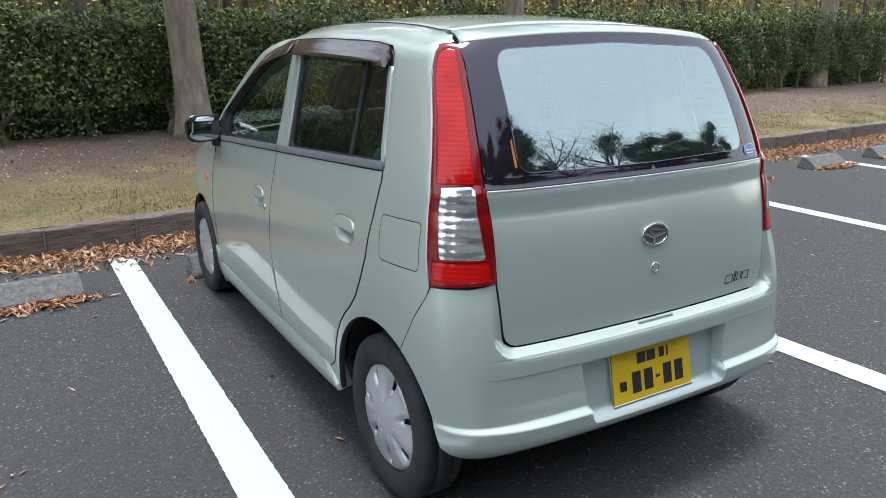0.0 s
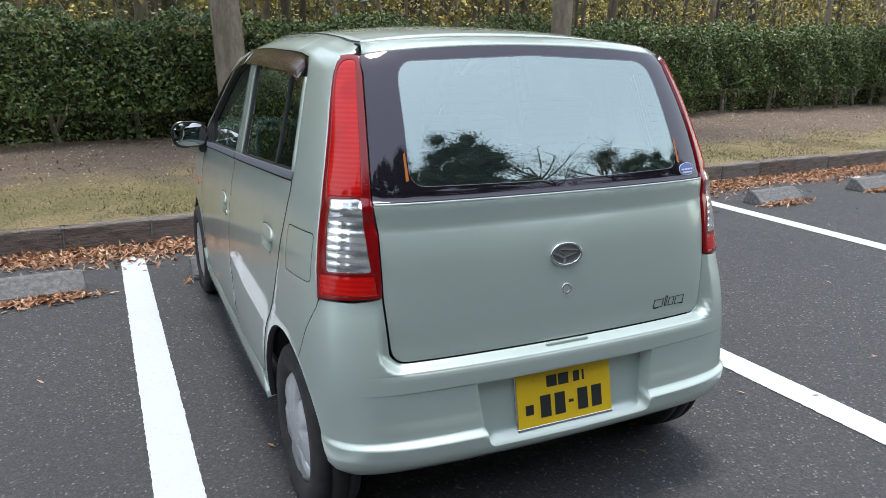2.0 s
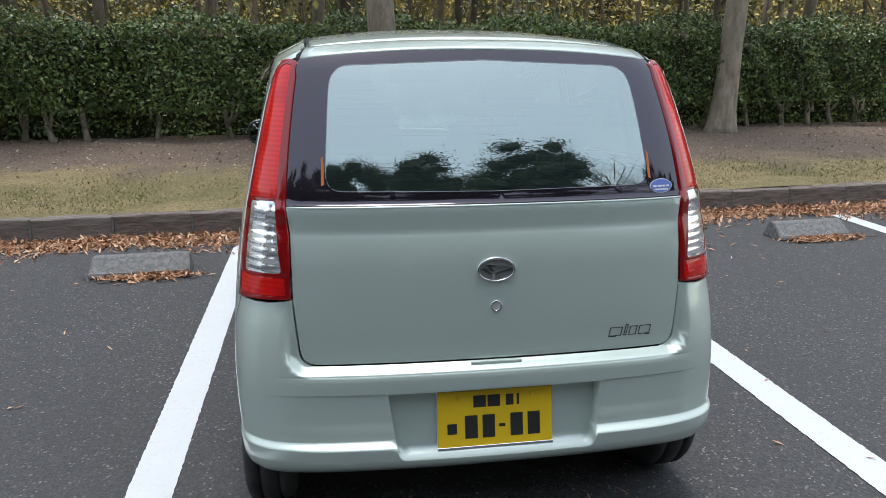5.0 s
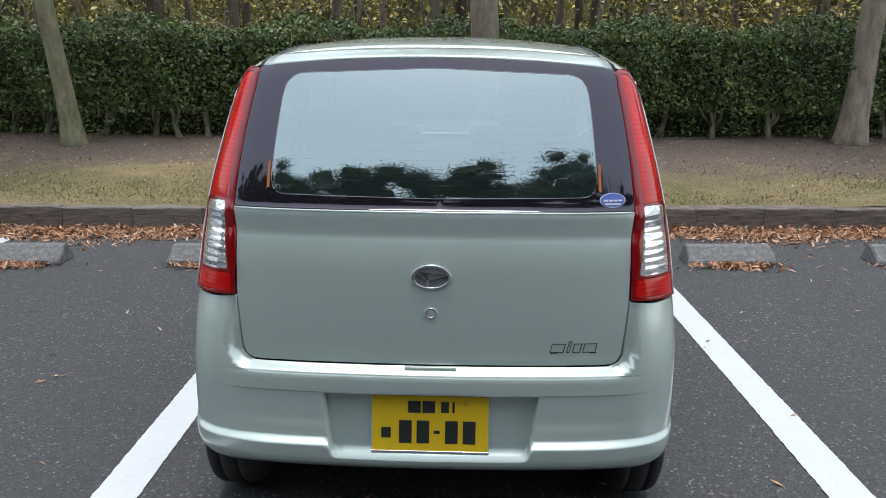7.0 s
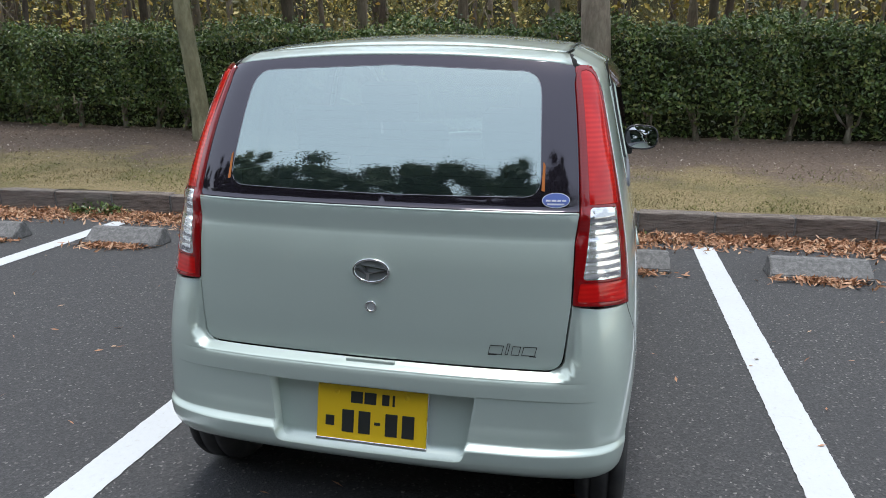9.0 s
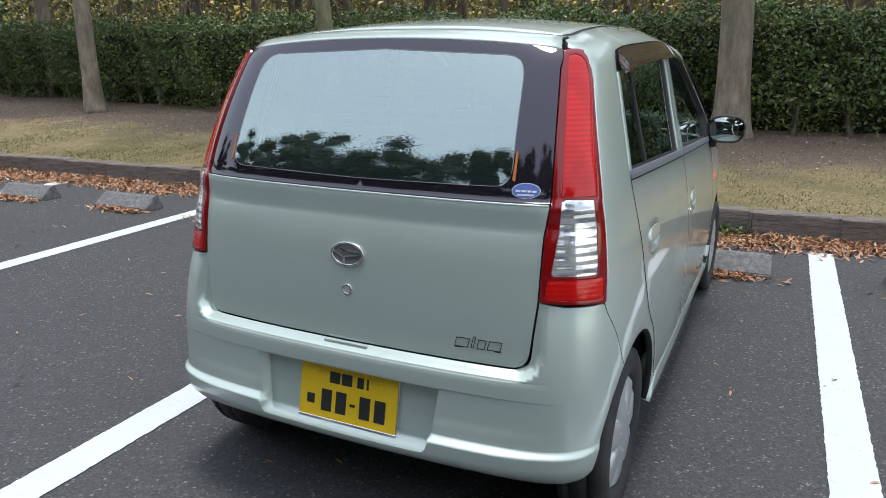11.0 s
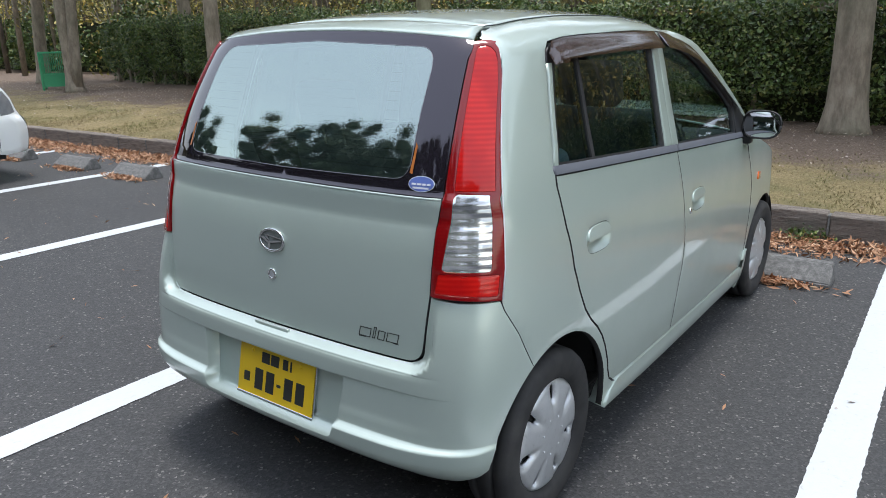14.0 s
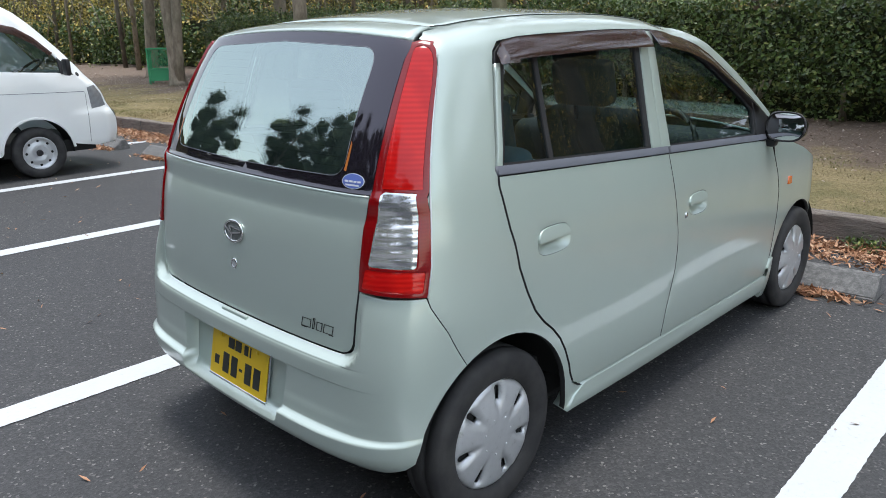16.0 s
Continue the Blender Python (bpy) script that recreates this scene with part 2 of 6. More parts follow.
def make_lines():
    for k, (x, turn) in enumerate(((-8.28, 1.8), (-6.02, 1.9), (-3.62, 1.4), (-1.07, 1.9), (1.415, 2.9), (4.00, 0.2), (6.66, 0.2))):
        me = bpy.data.meshes.new("parking_line")
        bm = bmesh.new()
        r = random.Random(k)
        n = 220
        left, right = [], []
        for i in range(n + 1):
            y = -0.62 + (3.88 + 0.62) * i / n
            left.append(bm.verts.new((-0.078 + r.uniform(-0.0022, 0.0022), y, 0.004)))
            right.append(bm.verts.new((0.078 + r.uniform(-0.0022, 0.0022), y, 0.004)))
        for i in range(n):
            bm.faces.new((left[i], right[i], right[i + 1], left[i + 1]))
        bm.to_mesh(me)
        bm.free()
        me.materials.append(LINE_PAINT)
        ob = tagged(new("parking_line", me), "worn white painted parking bay line on asphalt", "parking line", "bay lines", "structure")
        ob.matrix_world = pose(x * 0.998, x * 0.061, 0, 0, 0, turn)


def make_stops():
    bm = bmesh.new()
    # a low lip, a long sloping face and a narrow top
    side = [(0.0, 0.0), (0.004, 0.030), (0.120, 0.118), (0.178, 0.122), (0.225, 0.0)]
    ends = [[bm.verts.new((sx_ * (0.318 - 0.10 * z), y, z)) for y, z in side] for sx_ in (-1, 1)]
    n = len(side)
    for i in range(n):
        bm.faces.new((ends[0][i], ends[1][i], ends[1][(i + 1) % n], ends[0][(i + 1) % n]))
    bm.faces.new(ends[0])
    bm.faces.new(ends[1][::-1])
    bmesh.ops.recalc_face_normals(bm, faces=bm.faces[:])
    bmesh.ops.bevel(bm, geom=bm.edges[:], offset=0.007, segments=2, affect='EDGES')
    bmesh.ops.subdivide_edges(bm, edges=bm.edges[:], cuts=3, use_grid_fill=True)
    for v in bm.verts:
        v.co += Vector(noise.noise_vector(v.co * 14)) * 0.003
    me = bpy.data.meshes.new("wheel_stop")
    bm.to_mesh(me)
    bm.free()
    me.materials.append(STOP_CONCRETE)
    for x in STOPS:
        ob = tagged(new("wheel_stop", me), "grey weathered concrete wheel stop on the asphalt", "wheel stop", "wheel stops")
        ob.matrix_world = BAY @ pose(x, 3.10, 0, 0, 0, random.uniform(-1, 1))


def make_kerb():
    bm = box(0.578, 0.15, 0.27, (0, 0.075, 0.065), 0.012, 2)
    bmesh.ops.subdivide_edges(bm, edges=bm.edges[:], cuts=4, use_grid_fill=True)
    for v in bm.verts:
        v.co += Vector(noise.noise_vector((v.co.x * 4, v.co.y * 20, v.co.z * 30))) * 0.006
    me = bpy.data.meshes.new("block")
    bm.to_mesh(me)
    bm.free()
    me.materials.append(TIMBER)
    kerb = tagged(new("kerb"), "kerb of weathered brown-grey wood-grained concrete blocks", "kerb", kind="structure")
    kerb.matrix_world = BAY @ pose(0, KERB_Y, 0)
    mortar = mesh_of("mortar_joint", [], [], STOP_CONCRETE)
    bm = box(0.016, 0.145, 0.262, (0, 0.0745, 0.064), 0.003, 1)
    bm.to_mesh(mortar)
    bm.free()
    for i in range(-42, 34):
        under("mortar_joint", mortar, kerb, at=pose(1.020 + 0.592 * i, 0, 0))
        under("block", me, kerb, at=pose(1.316 + 0.592 * i + random.uniform(-.004, .004), random.uniform(-0.006, 0.006), random.uniform(-0.006, 0.006), 0, 0, random.uniform(-0.5, 0.5)))


make_ground()
make_bank()
make_lines()
make_stops()
make_kerb()


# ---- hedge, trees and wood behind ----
# near-black to dull brown: shade among the twigs put into the colour
CORE_SHADE = material("hedge_inner_shade", (0.010, 0.011, 0.007), 1.0)
paint_to(CORE_SHADE, ramp(CORE_SHADE, noise_tex(CORE_SHADE, 8.0, 8.0, 0.8), [(0.4, (0.016, 0.019, 0.009)), (0.62, (0.045, 0.055, 0.018)), (0.75, (0.09, 0.078, 0.04))]))


def bend(x):
    """The hedge turns away from the kerb beyond the slender tree."""
    return 0.17 * np.maximum(0.0, -5.0 - np.asarray(x, float))


def make_hedge():
    hedge = thing("hedge", "clipped dark green evergreen hedge with bare stems", "hedge", at=BAY)
    r = np.random.default_rng(3)
    n = 125000
    x = r.uniform(-17, 18, n)
    z0, z1 = 0.70, 1.76
    # leaves lie near the front face and the top
    front = r.random(n) < 0.75
    z = np.where(front, r.uniform(z0, z1, n), z1 + r.normal(0, 0.06, n))
    y = np.where(front, 7.95 + np.abs(r.normal(0, 0.16, n)), 8.0 + r.uniform(0, 1.2, n)) + bend(x)
    wave = 0.13 * np.sin(x * 1.9 + 1) + 0.10 * np.sin(x * 4.3) + 0.08 * np.sin(x * 7.7 + z * 6)
    y = y + wave
    z = z + np.where(front, 0.0, 0.10 * np.sin(x * 2.7) + 0.05 * np.sin(x * 9))
    # the skirt hangs lower here and there
    low = front & (r.random(n) < 0.15)
    z = np.where(low, r.uniform(0.38, 0.75, n), z)
    y = np.where(low, y + 0.25, y)
    v, f = leaves(np.stack([x, y, z], 1), 0.037, r, 1.6, (0, -0.7, 0.6))
    ob = under("foliage", mesh_of("foliage", v, f, HEDGE_LEAF), hedge, "glossy dark green leaves")
    tagged(ob, kind="stuff")
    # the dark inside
    # a solid core, coloured near-black for the shade inside the hedge
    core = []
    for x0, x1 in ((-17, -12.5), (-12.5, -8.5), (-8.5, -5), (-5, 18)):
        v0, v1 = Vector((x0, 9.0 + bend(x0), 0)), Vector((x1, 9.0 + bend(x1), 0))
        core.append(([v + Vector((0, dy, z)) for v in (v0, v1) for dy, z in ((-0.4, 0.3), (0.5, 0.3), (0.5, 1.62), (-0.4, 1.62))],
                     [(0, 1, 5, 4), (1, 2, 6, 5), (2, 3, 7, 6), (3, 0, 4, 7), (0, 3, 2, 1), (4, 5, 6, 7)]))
    under("painted_shade_core", mesh_of("painted_shade_core", *merge(*core), CORE_SHADE), hedge, "solid core with the shade among the twigs painted near-black")
    rr = random.Random(5)
    xx = -16.9
    while xx < 18:
        y0 = 8.28 + rr.uniform(-0.10, 0.25) + float(bend(xx))
        z0 = bank_height(y0) - 0.03
        top = z0 + rr.uniform(0.34, 0.5)
        lean = rr.uniform(-0.1, 0.1)
        sets = [tube_mesh([(xx, y0, z0), (xx + lean * 0.3, y0, z0 + 0.12), (xx + lean * 0.6, y0, (z0 + top) / 2), (xx + lean, y0, top)], [0.058, 0.040, 0.034, 0.028], 7)]
        for _ in range(rr.choice((1, 2, 2, 3))):
            a = rr.uniform(-0.22, 0.22)
            zb = z0 + rr.uniform(0.12, 0.25)
            sets.append(tube_mesh([(xx + lean * 0.4, y0, zb), (xx + a * 0.6, y0 - 0.03, zb + 0.13), (xx + a, y0 + 0.04, zb + 0.30)], [0.026, 0.020, 0.012], 6))
        me = mesh_of("stem", *merge(*sets), STEM_BARK, True)
        under("stem", me, hedge)
        xx += rr.uniform(0.35, 0.95)


def make_tree(x, y, r0, height, lean=(0, 0), seed=0, label="", second=None, crown=True, bark=None):
    rr = random.Random(seed)
    tree = thing("tree", label or "tree with smooth grey bark standing on the bank", "tree", "trees on the bank", BAY @ pose(x, y, bank_height(y) - 0.05))
    path, rad = [], []
    wob = [rr.uniform(-0.05, 0.05) for _ in range(12)]
    for i in range(12):
        t = i / 11
        h = height * t
        path.append((lean[0] * h + wob[i] * t * 1.5, lean[1] * h + wob[(i * 5) % 12] * t, h))
        rad.append(r0 * (1.0 - 0.55 * t) * (1 + 0.55 * math.exp(-h * 5)))
    path.insert(1, (lean[0] * 0.1, lean[1] * 0.1, 0.12))
    rad.insert(1, r0 * 1.25)
    path.insert(2, (lean[0] * 0.3, lean[1] * 0.3, 0.35))
    rad.insert(2, r0 * 1.06)
    sets = [tube_mesh(path, rad, 16, 0.03, rr)]
    if second:
        sets.append(tube_mesh([(second[0] * t * height + 0.25 * r0, second[1] * t * height, t * height) for t in (0, 0.1, 0.3, 0.6, 1.0)], [r0 * 0.9, r0 * 0.7, r0 * 0.62, r0 * 0.5, r0 * 0.3], 14, 0.03, rr))
    under("trunk", mesh_of("trunk", *merge(*sets), bark or BARK, True), tree)
    if not crown:
        return tree
    tips, sets = [], []
    for i in range(16):
        h = height * rr.uniform(0.5, 1.0)
        a = rr.uniform(0, 2 * math.pi)
        ln = rr.uniform(1.0, 2.6)
        b = Vector((lean[0] * h, lean[1] * h, h))
        m1 = b + Vector((math.cos(a) * ln * 0.5, math.sin(a) * ln * 0.5, 0.5))
        e = b + Vector((math.cos(a) * ln, math.sin(a) * ln, 1.0 + rr.uniform(0, 0.8)))
        sets.append(tube_mesh([b, m1, e], [0.06, 0.04, 0.015], 6))
        tips += [m1, e, (m1 + e) / 2]
    under("limbs", mesh_of("limbs", *merge(*sets), bark or BARK, True), tree)
    g = np.random.default_rng(seed + 50)
    pts = np.concatenate([np.array(t) + g.normal(0, 0.45, (120, 3)) for t in tips])
    ob = under("crown", mesh_of("crown", *leaves(pts, 0.11, g), WOOD_LEAF), tree, "loose yellow-green leaves")
    tagged(ob, kind="stuff")
    return tree


def make_shrubs():
    """A looser run of evergreen shrubs beyond the clipped hedge."""
    shrubs = thing("shrub_row", "loose dark evergreen shrubs at the edge of the wood", "shrubs", at=BAY)
    r = np.random.default_rng(31)
    n = 26000
    x = r.uniform(-46, -16.5, n)
    top = 1.9 + 0.35 * np.sin(x * 1.3) + 0.25 * np.sin(x * 3.1 + 1)
    z = 0.50 + (top - 0.35) * r.random(n) ** 0.8
    y = 11.9 + np.abs(r.normal(0, 0.35, n)) + 0.3 * np.sin(x * 2.1) + 0.1 * (z - 1)
    ob = under("foliage", mesh_of("foliage", *leaves(np.stack([x, y, z], 1), 0.085, r, 1.5, (0.4, -0.6, 0.5)), HEDGE_LEAF), shrubs)
    tagged(ob, kind="stuff")
    # same painted inner shade, as one block behind the shrub leaves
    part("painted_shade_core", box(29.5, 0.9, 1.55, (-31.4, 13.1, 1.15)), CORE_SHADE, shrubs, "solid core with the shade among the twigs painted near-black")


make_hedge()
make_shrubs()
make_tree(0.68, 7.85, 0.20, 7.5, (-0.035, 0.0), 1)
make_tree(-4.52, 7.40, 0.12, 6.5, (-0.08, 0.0), 2, "slender mossy tree leaning on the bank", bark=MOSS_BARK)
make_tree(5.45, 7.75, 0.17, 7.0, (0.04, 0.0), 3)
make_tree(14.5, 8.2, 0.19, 7.0, (0.09, 0.0), 4)
make_tree(-9.6, 7.75, 0.15, 7.0, (-0.02, 0.0), 5)
make_tree(-14.2, 7.65, 0.16, 7.5, (-0.05, 0.0), 6, "twin-stemmed grey tree on the bank", second=(0.10, 0.02))
make_tree(-13.4, 10.2, 0.17, 7.5, (-0.1, 0), 8)
make_tree(-18.0, 9.0, 0.16, 7.0, (0.1, 0), 9)


def make_wood():
    """The wood behind the hedge: many stems and loose foliage."""
    wood = thing("woodland", "open wood of thin stems with yellow-green autumn leaves, sunlit gold painted in", "woodland", at=BAY)
    rr = random.Random(11)
    sets = []
    for _ in range(240):
        x, y = rr.uniform(-70, 32), rr.uniform(10.5, 24)
        h = rr.uniform(5, 9)
        lx, r0 = rr.uniform(-0.12, 0.12), rr.uniform(0.035, 0.13)
        sets.append(tube_mesh([(x, y, 0.2), (x + lx * h * 0.4, y, h * 0.45), (x + lx * h * 0.8, y, h)], [r0, r0 * 0.8, r0 * 0.4], 7))
    ob = under("stem_thicket", mesh_of("stem_thicket", *merge(*sets[::2]), DARK_BARK, True), wood)
    tagged(ob, kind="stuff")
    twigs = []
    for _ in range(420):
        x, y, z = rr.uniform(-40, 30), rr.uniform(10.2, 15), rr.uniform(1.4, 4.5)
        dx, dz = rr.uniform(-1, 1), rr.uniform(0.3, 1.6)
        twigs.append(tube_mesh([(x, y, z), (x + dx * 0.4, y, z + dz * 0.55), (x + dx, y, z + dz)], [0.02, 0.014, 0.006], 5))
    ob = under("twig_thicket", mesh_of("twig_thicket", *merge(*(sets[1::2] + twigs)), STEM_BARK, True), wood)
    tagged(ob, kind="stuff")
    g = np.random.default_rng(12)
    centres = np.stack([np.where(np.arange(1900) < 260, g.uniform(-62, -28, 1900), g.uniform(-70, 34, 1900)), np.where(np.arange(1900) < 260, g.uniform(2, 14, 1900), g.uniform(10.4, 26, 1900)), g.uniform(0.05, 1.0, 1900) * 7.0], 1)
    pts = (centres[:, None, :] + g.normal(0, (0.75, 0.75, 0.5), (1900, 130, 3))).reshape(-1, 3)
    ob = under("foliage", mesh_of("foliage", *leaves(pts, 0.075, g), WOOD_LEAF), wood)
    tagged(ob, kind="stuff")


make_wood()


def make_backdrop():
    m = material("far_wood", (0.03, 0.035, 0.015), 0.95)
    n = noise_tex(m, 0.9, 9.0, 0.72, stretch=(1, 1, 0.5))
    # dark gaps and sunlit golden foliage are both painted by this ramp
    paint_to(m, ramp(m, n, [(0.38, (0.012, 0.013, 0.007)), (0.5, (0.06, 0.058, 0.02)), (0.62, (0.20, 0.17, 0.055)), (0.75, (0.36, 0.30, 0.12))]))
    bump(m, n, 1.0, 0.3)
    verts, k = [], 90
    for i in range(k + 1):
        x = -150 + 215 * i / k
        turn = max(0.0, -62 - x)
        for z in (-0.5, 6.0 + 2.0 * noise.noise((x * 0.2, 0, 0)), 12 + 2.5 * noise.noise((x * 0.35, 1, 0))):
            verts.append(BAY @ Vector((max(x, -62 - turn * 0.25), 27 - turn * 0.75 + 1.5 * noise.noise((x * 0.3, z, 0)) + z * 0.15, z)))
    faces = [(i * 3 + j, i * 3 + 3 + j, i * 3 + 4 + j, i * 3 + 1 + j) for i in range(k) for j in (0, 1)]
    tagged(new("backdrop", mesh_of("backdrop", verts, faces, m, True)), "distant dense autumn wood with sun and shade painted in", "backdrop", kind="structure")


make_backdrop()


# ---- dry leaves, grass, litter ----
def litter_at(pts, size, seed, up=1.6):
    g = np.random.default_rng(seed)
    return leaves(pts, size, g, 4.2, (0, 0, up))


def make_litter():
    g = np.random.default_rng(21)
    pts = []
    # the drift along the kerb
    n = 30000
    x = g.uniform(-17, 12, n)
    y = KERB_Y - 0.015 - np.abs(g.normal(0, 0.17, n)) * (0.75 + 0.5 * np.sin(x * 1.7) ** 2)
    z = 0.01 + 0.06 * np.exp(-(KERB_Y - y) / 0.10) * g.random(n)
    pts.append(np.stack([x, y, z], 1))
    v, f = litter_at(np.concatenate(pts), 0.0165, 22)
    ob = new("leaf_drift", mesh_of("leaf_drift", v, f, DRY_LEAF))
    tagged(ob, "drift of brown dry leaves along the kerb", "dry leaves", kind="stuff").matrix_world = BAY
    # little heaps in front of the wheel stops
    for k, cx in enumerate(STOPS):
        m = int(g.integers(220, 460))
        p = np.stack([cx + g.uniform(-0.05, 0.09) + g.normal(0, 0.15, m), 3.105 - np.abs(g.normal(0, 0.055, m)), 0.006 + 0.022 * g.random(m)], 1)
        v, f = litter_at(p, 0.0165, 100 + k)
        ob = new("leaf_heap", mesh_of("leaf_heap", v, f, DRY_LEAF))
        tagged(ob, "small heap of brown dry leaves by a wheel stop", "dry leaves", "leaf heaps", kind="stuff").matrix_world = BAY
    m = 420
    p = np.stack([g.uniform(-9, 7, m), g.uniform(-1.5, 4.2, m), np.full(m, 0.008)], 1)
    v, f = litter_at(p, 0.011, 31, 3.0)
    ob = new("scattered_leaves", mesh_of("scattered_leaves", v, f, DRY_LEAF))
    tagged(ob, "single dry leaves scattered on the asphalt", "dry leaves", kind="stuff").matrix_world = BAY
    # fallen leaves on the bare soil and grass
    n = 34000
    x, y = g.uniform(-22, 16, n), g.uniform(KERB_Y + 0.2, 9.0, n)
    keep = g.random(n) < np.interp(y, [4.4, 5.4, 6.1, 8], [0.03, 0.10, 0.8, 1.0])
    x, y = x[keep], y[keep]
    z = np.array([bank_height(v_) for v_ in y]) + 0.02
    v, f = leaves(np.stack([x, y, z], 1), 0.017, np.random.default_rng(33), 1.7, (0, 0, 2.5))
    ob = new("fallen_leaves", mesh_of("fallen_leaves", v, f, make_leaf("soil_leaf", (0.15, 0.105, 0.075), (0.34, 0.26, 0.19), 0.8, (0.58, 0.50, 0.42))))
    tagged(ob, "grey-brown fallen leaves on the soil under the hedge", "dry leaves", kind="stuff").matrix_world = BAY


def make_grass():
    g = np.random.default_rng(41)
    n = 120000
    x = g.uniform(-20, 14, n)
    y = KERB_Y + 0.16 + np.abs(g.normal(0, 0.85, n))
    patch = np.array([noise.noise((a * 0.9, b * 0.9, 5)) for a, b in zip(x[::10], y[::10])]).repeat(10)
    keep = (g.random(n) < 0.55 + patch) & (y < 6.4)
    x, y = x[keep], y[keep]
    n = len(x)
    z = np.array([bank_height(v_) for v_ in y]) - 0.005
    h = g.uniform(0.010, 0.032, n)
    a = g.uniform(0, 2 * np.pi, n)
    w = g.uniform(0.003, 0.006, n)
    dx, dy = np.cos(a) * w, np.sin(a) * w
    lx, ly = g.normal(0, 0.016, n), g.normal(0, 0.016, n)
    v = np.stack([np.stack([x - dx, y - dy, z], 1), np.stack([x + dx, y + dy, z], 1), np.stack([x + lx, y + ly, z + h], 1)], 1).reshape(-1, 3)
    f = np.arange(3 * n).reshape(-1, 3)
    ob = new("grass", mesh_of("grass", v.tolist(), f.tolist(), GRASS))
    tagged(ob, "short dry yellowish grass on the bank", "grass", kind="stuff").matrix_world = BAY


make_litter()
make_grass()


# ---- trees across the car park, seen mirrored in the tailgate glass ----
def make_far_tree(x, y, height, width, seed, bare=False):
    rr = random.Random(seed)
    tree = thing("tree", "bare autumn tree across the car park" if bare else "broad evergreen tree across the car park", "tree", "trees across the car park", pose(x, y, 0))
    sets = [tube_mesh([(0, 0, 0), (0.1, 0, height * 0.35), (0.0, 0.1, height * 0.8)], [0.22, 0.17, 0.06], 8)]
    tips = []
    for _ in range(26 if bare else 18):
        h = height * rr.uniform(0.3, 0.8)
        a, ln = rr.uniform(0, 6.28), width * rr.uniform(0.4, 0.9)
        b = Vector((0.05, 0.05, h))
        e = b + Vector((math.cos(a) * ln, math.sin(a) * ln, height * rr.uniform(0.1, 0.28)))
        m = (b + e) / 2 + Vector((0, 0, -0.2))
        sets.append(tube_mesh([b, m, e], [0.07, 0.05, 0.015], 5))
        tips += [m, e]
        if bare:
            for _ in range(5):
                q = m.lerp(e, rr.random())
                e2 = q + Vector((rr.uniform(-1, 1), rr.uniform(-1, 1), rr.uniform(0.4, 1.4)))
                sets.append(tube_mesh([q, (q + e2) / 2, e2], [0.025, 0.018, 0.008], 4))
                tips.append(e2)
    under("trunk", mesh_of("trunk", *merge(*sets), DARK_BARK, True), tree)
    g = np.random.default_rng(seed)
    if not bare:
        bm = bmesh.new()
        for q in tips + [Vector((rr.uniform(-1, 1) * width * 0.7, rr.uniform(-0.5, 0.5), height * f_)) for f_ in (0.08, 0.12, 0.18, 0.24, 0.3, 0.36)]:
            made = bmesh.ops.create_icosphere(bm, subdivisions=2, radius=rr.uniform(0.35, 0.65) * (0.9 if q.z > height * 0.75 else 1.15), matrix=Matrix.Translation(q))
            for v_ in made["verts"]:
                v_.co += Vector(noise.noise_vector(v_.co * 1.3)) * 0.45 + Vector(noise.noise_vector(v_.co * 5)) * 0.25
        tagged(part("leaf_mass", bm, FAR_LEAF, tree, "dense shaded inner leaves"), kind="stuff")
    cloud = np.concatenate([np.array(t) + g.normal(0, 0.28 if bare else 0.41, (14 if bare else 800, 3)) for t in tips])
    tagged(under("crown", mesh_of("crown", *leaves(cloud, 0.06 if bare else 0.085, g), FAR_LEAF), tree), kind="stuff")


TREE_ROW = [(-21, -15.5, 14.0, 3.2, 0), (-16, -16, 15.0, 3.2, 0), (-11.5, -15, 12.0, 3.0, 0), (-7.5, -14, 11.5, 2.8, 0), (-3.5, -14, 11.8, 2.8, 0), (0.0, -14.5, 12.6, 3.0, 0),
            (3.2, -14, 11.6, 2.6, 0), (6.4, -13.5, 13.6, 2.4, 0), (10.0, -14.0, 12.5, 3.0, 1), (14.0, -14, 11.5, 2.8, 1), (18, -14, 11.5, 3.0, 0), (23, -13, 11, 3, 0), (-25, -10, 10.0, 3, 0)]
for i, (x, y, h, w, bare) in enumerate(TREE_ROW):
    make_far_tree(x, y, h * 1.03, w, 300 + i, bool(bare))


def make_far_shrubs():
    """The dense evergreen belt under the trees across the car park."""
    belt = thing("shrub_row", "dense dark evergreen shrubs across the car park", "shrubs", at=pose(0, -17.5, 0))
    rr = random.Random(77)
    bm = bmesh.new()
    for i in range(190):
        x, r = -34 + 68 * i / 189 + rr.uniform(-0.3, 0.3), rr.uniform(1.1, 1.7)
        made = bmesh.ops.create_icosphere(bm, subdivisions=2, radius=r, matrix=pose(x, rr.uniform(-0.8, 0.8), rr.choice((0.8, 2.4, 3.8, 5.0, 6.0) if x < 8 else (0.8, 2.4, 3.8, 5.0))))
        for v_ in made["verts"]:
            v_.co += Vector(noise.noise_vector(v_.co * 0.9)) * 0.5 + Vector(noise.noise_vector(v_.co * 3)) * 0.3
    tagged(part("leaf_mass", bm, FAR_LEAF, belt, "dense shaded leaves"), kind="stuff")
    g = np.random.default_rng(78)
    pts = np.stack([g.uniform(-34, 34, 40000), g.normal(0.4, 0.7, 40000), g.uniform(0.1, 7.0, 40000)], 1)
    tagged(under("foliage", mesh_of("foliage", *leaves(pts, 0.13, g), FAR_LEAF), belt), kind="stuff")


make_far_shrubs()


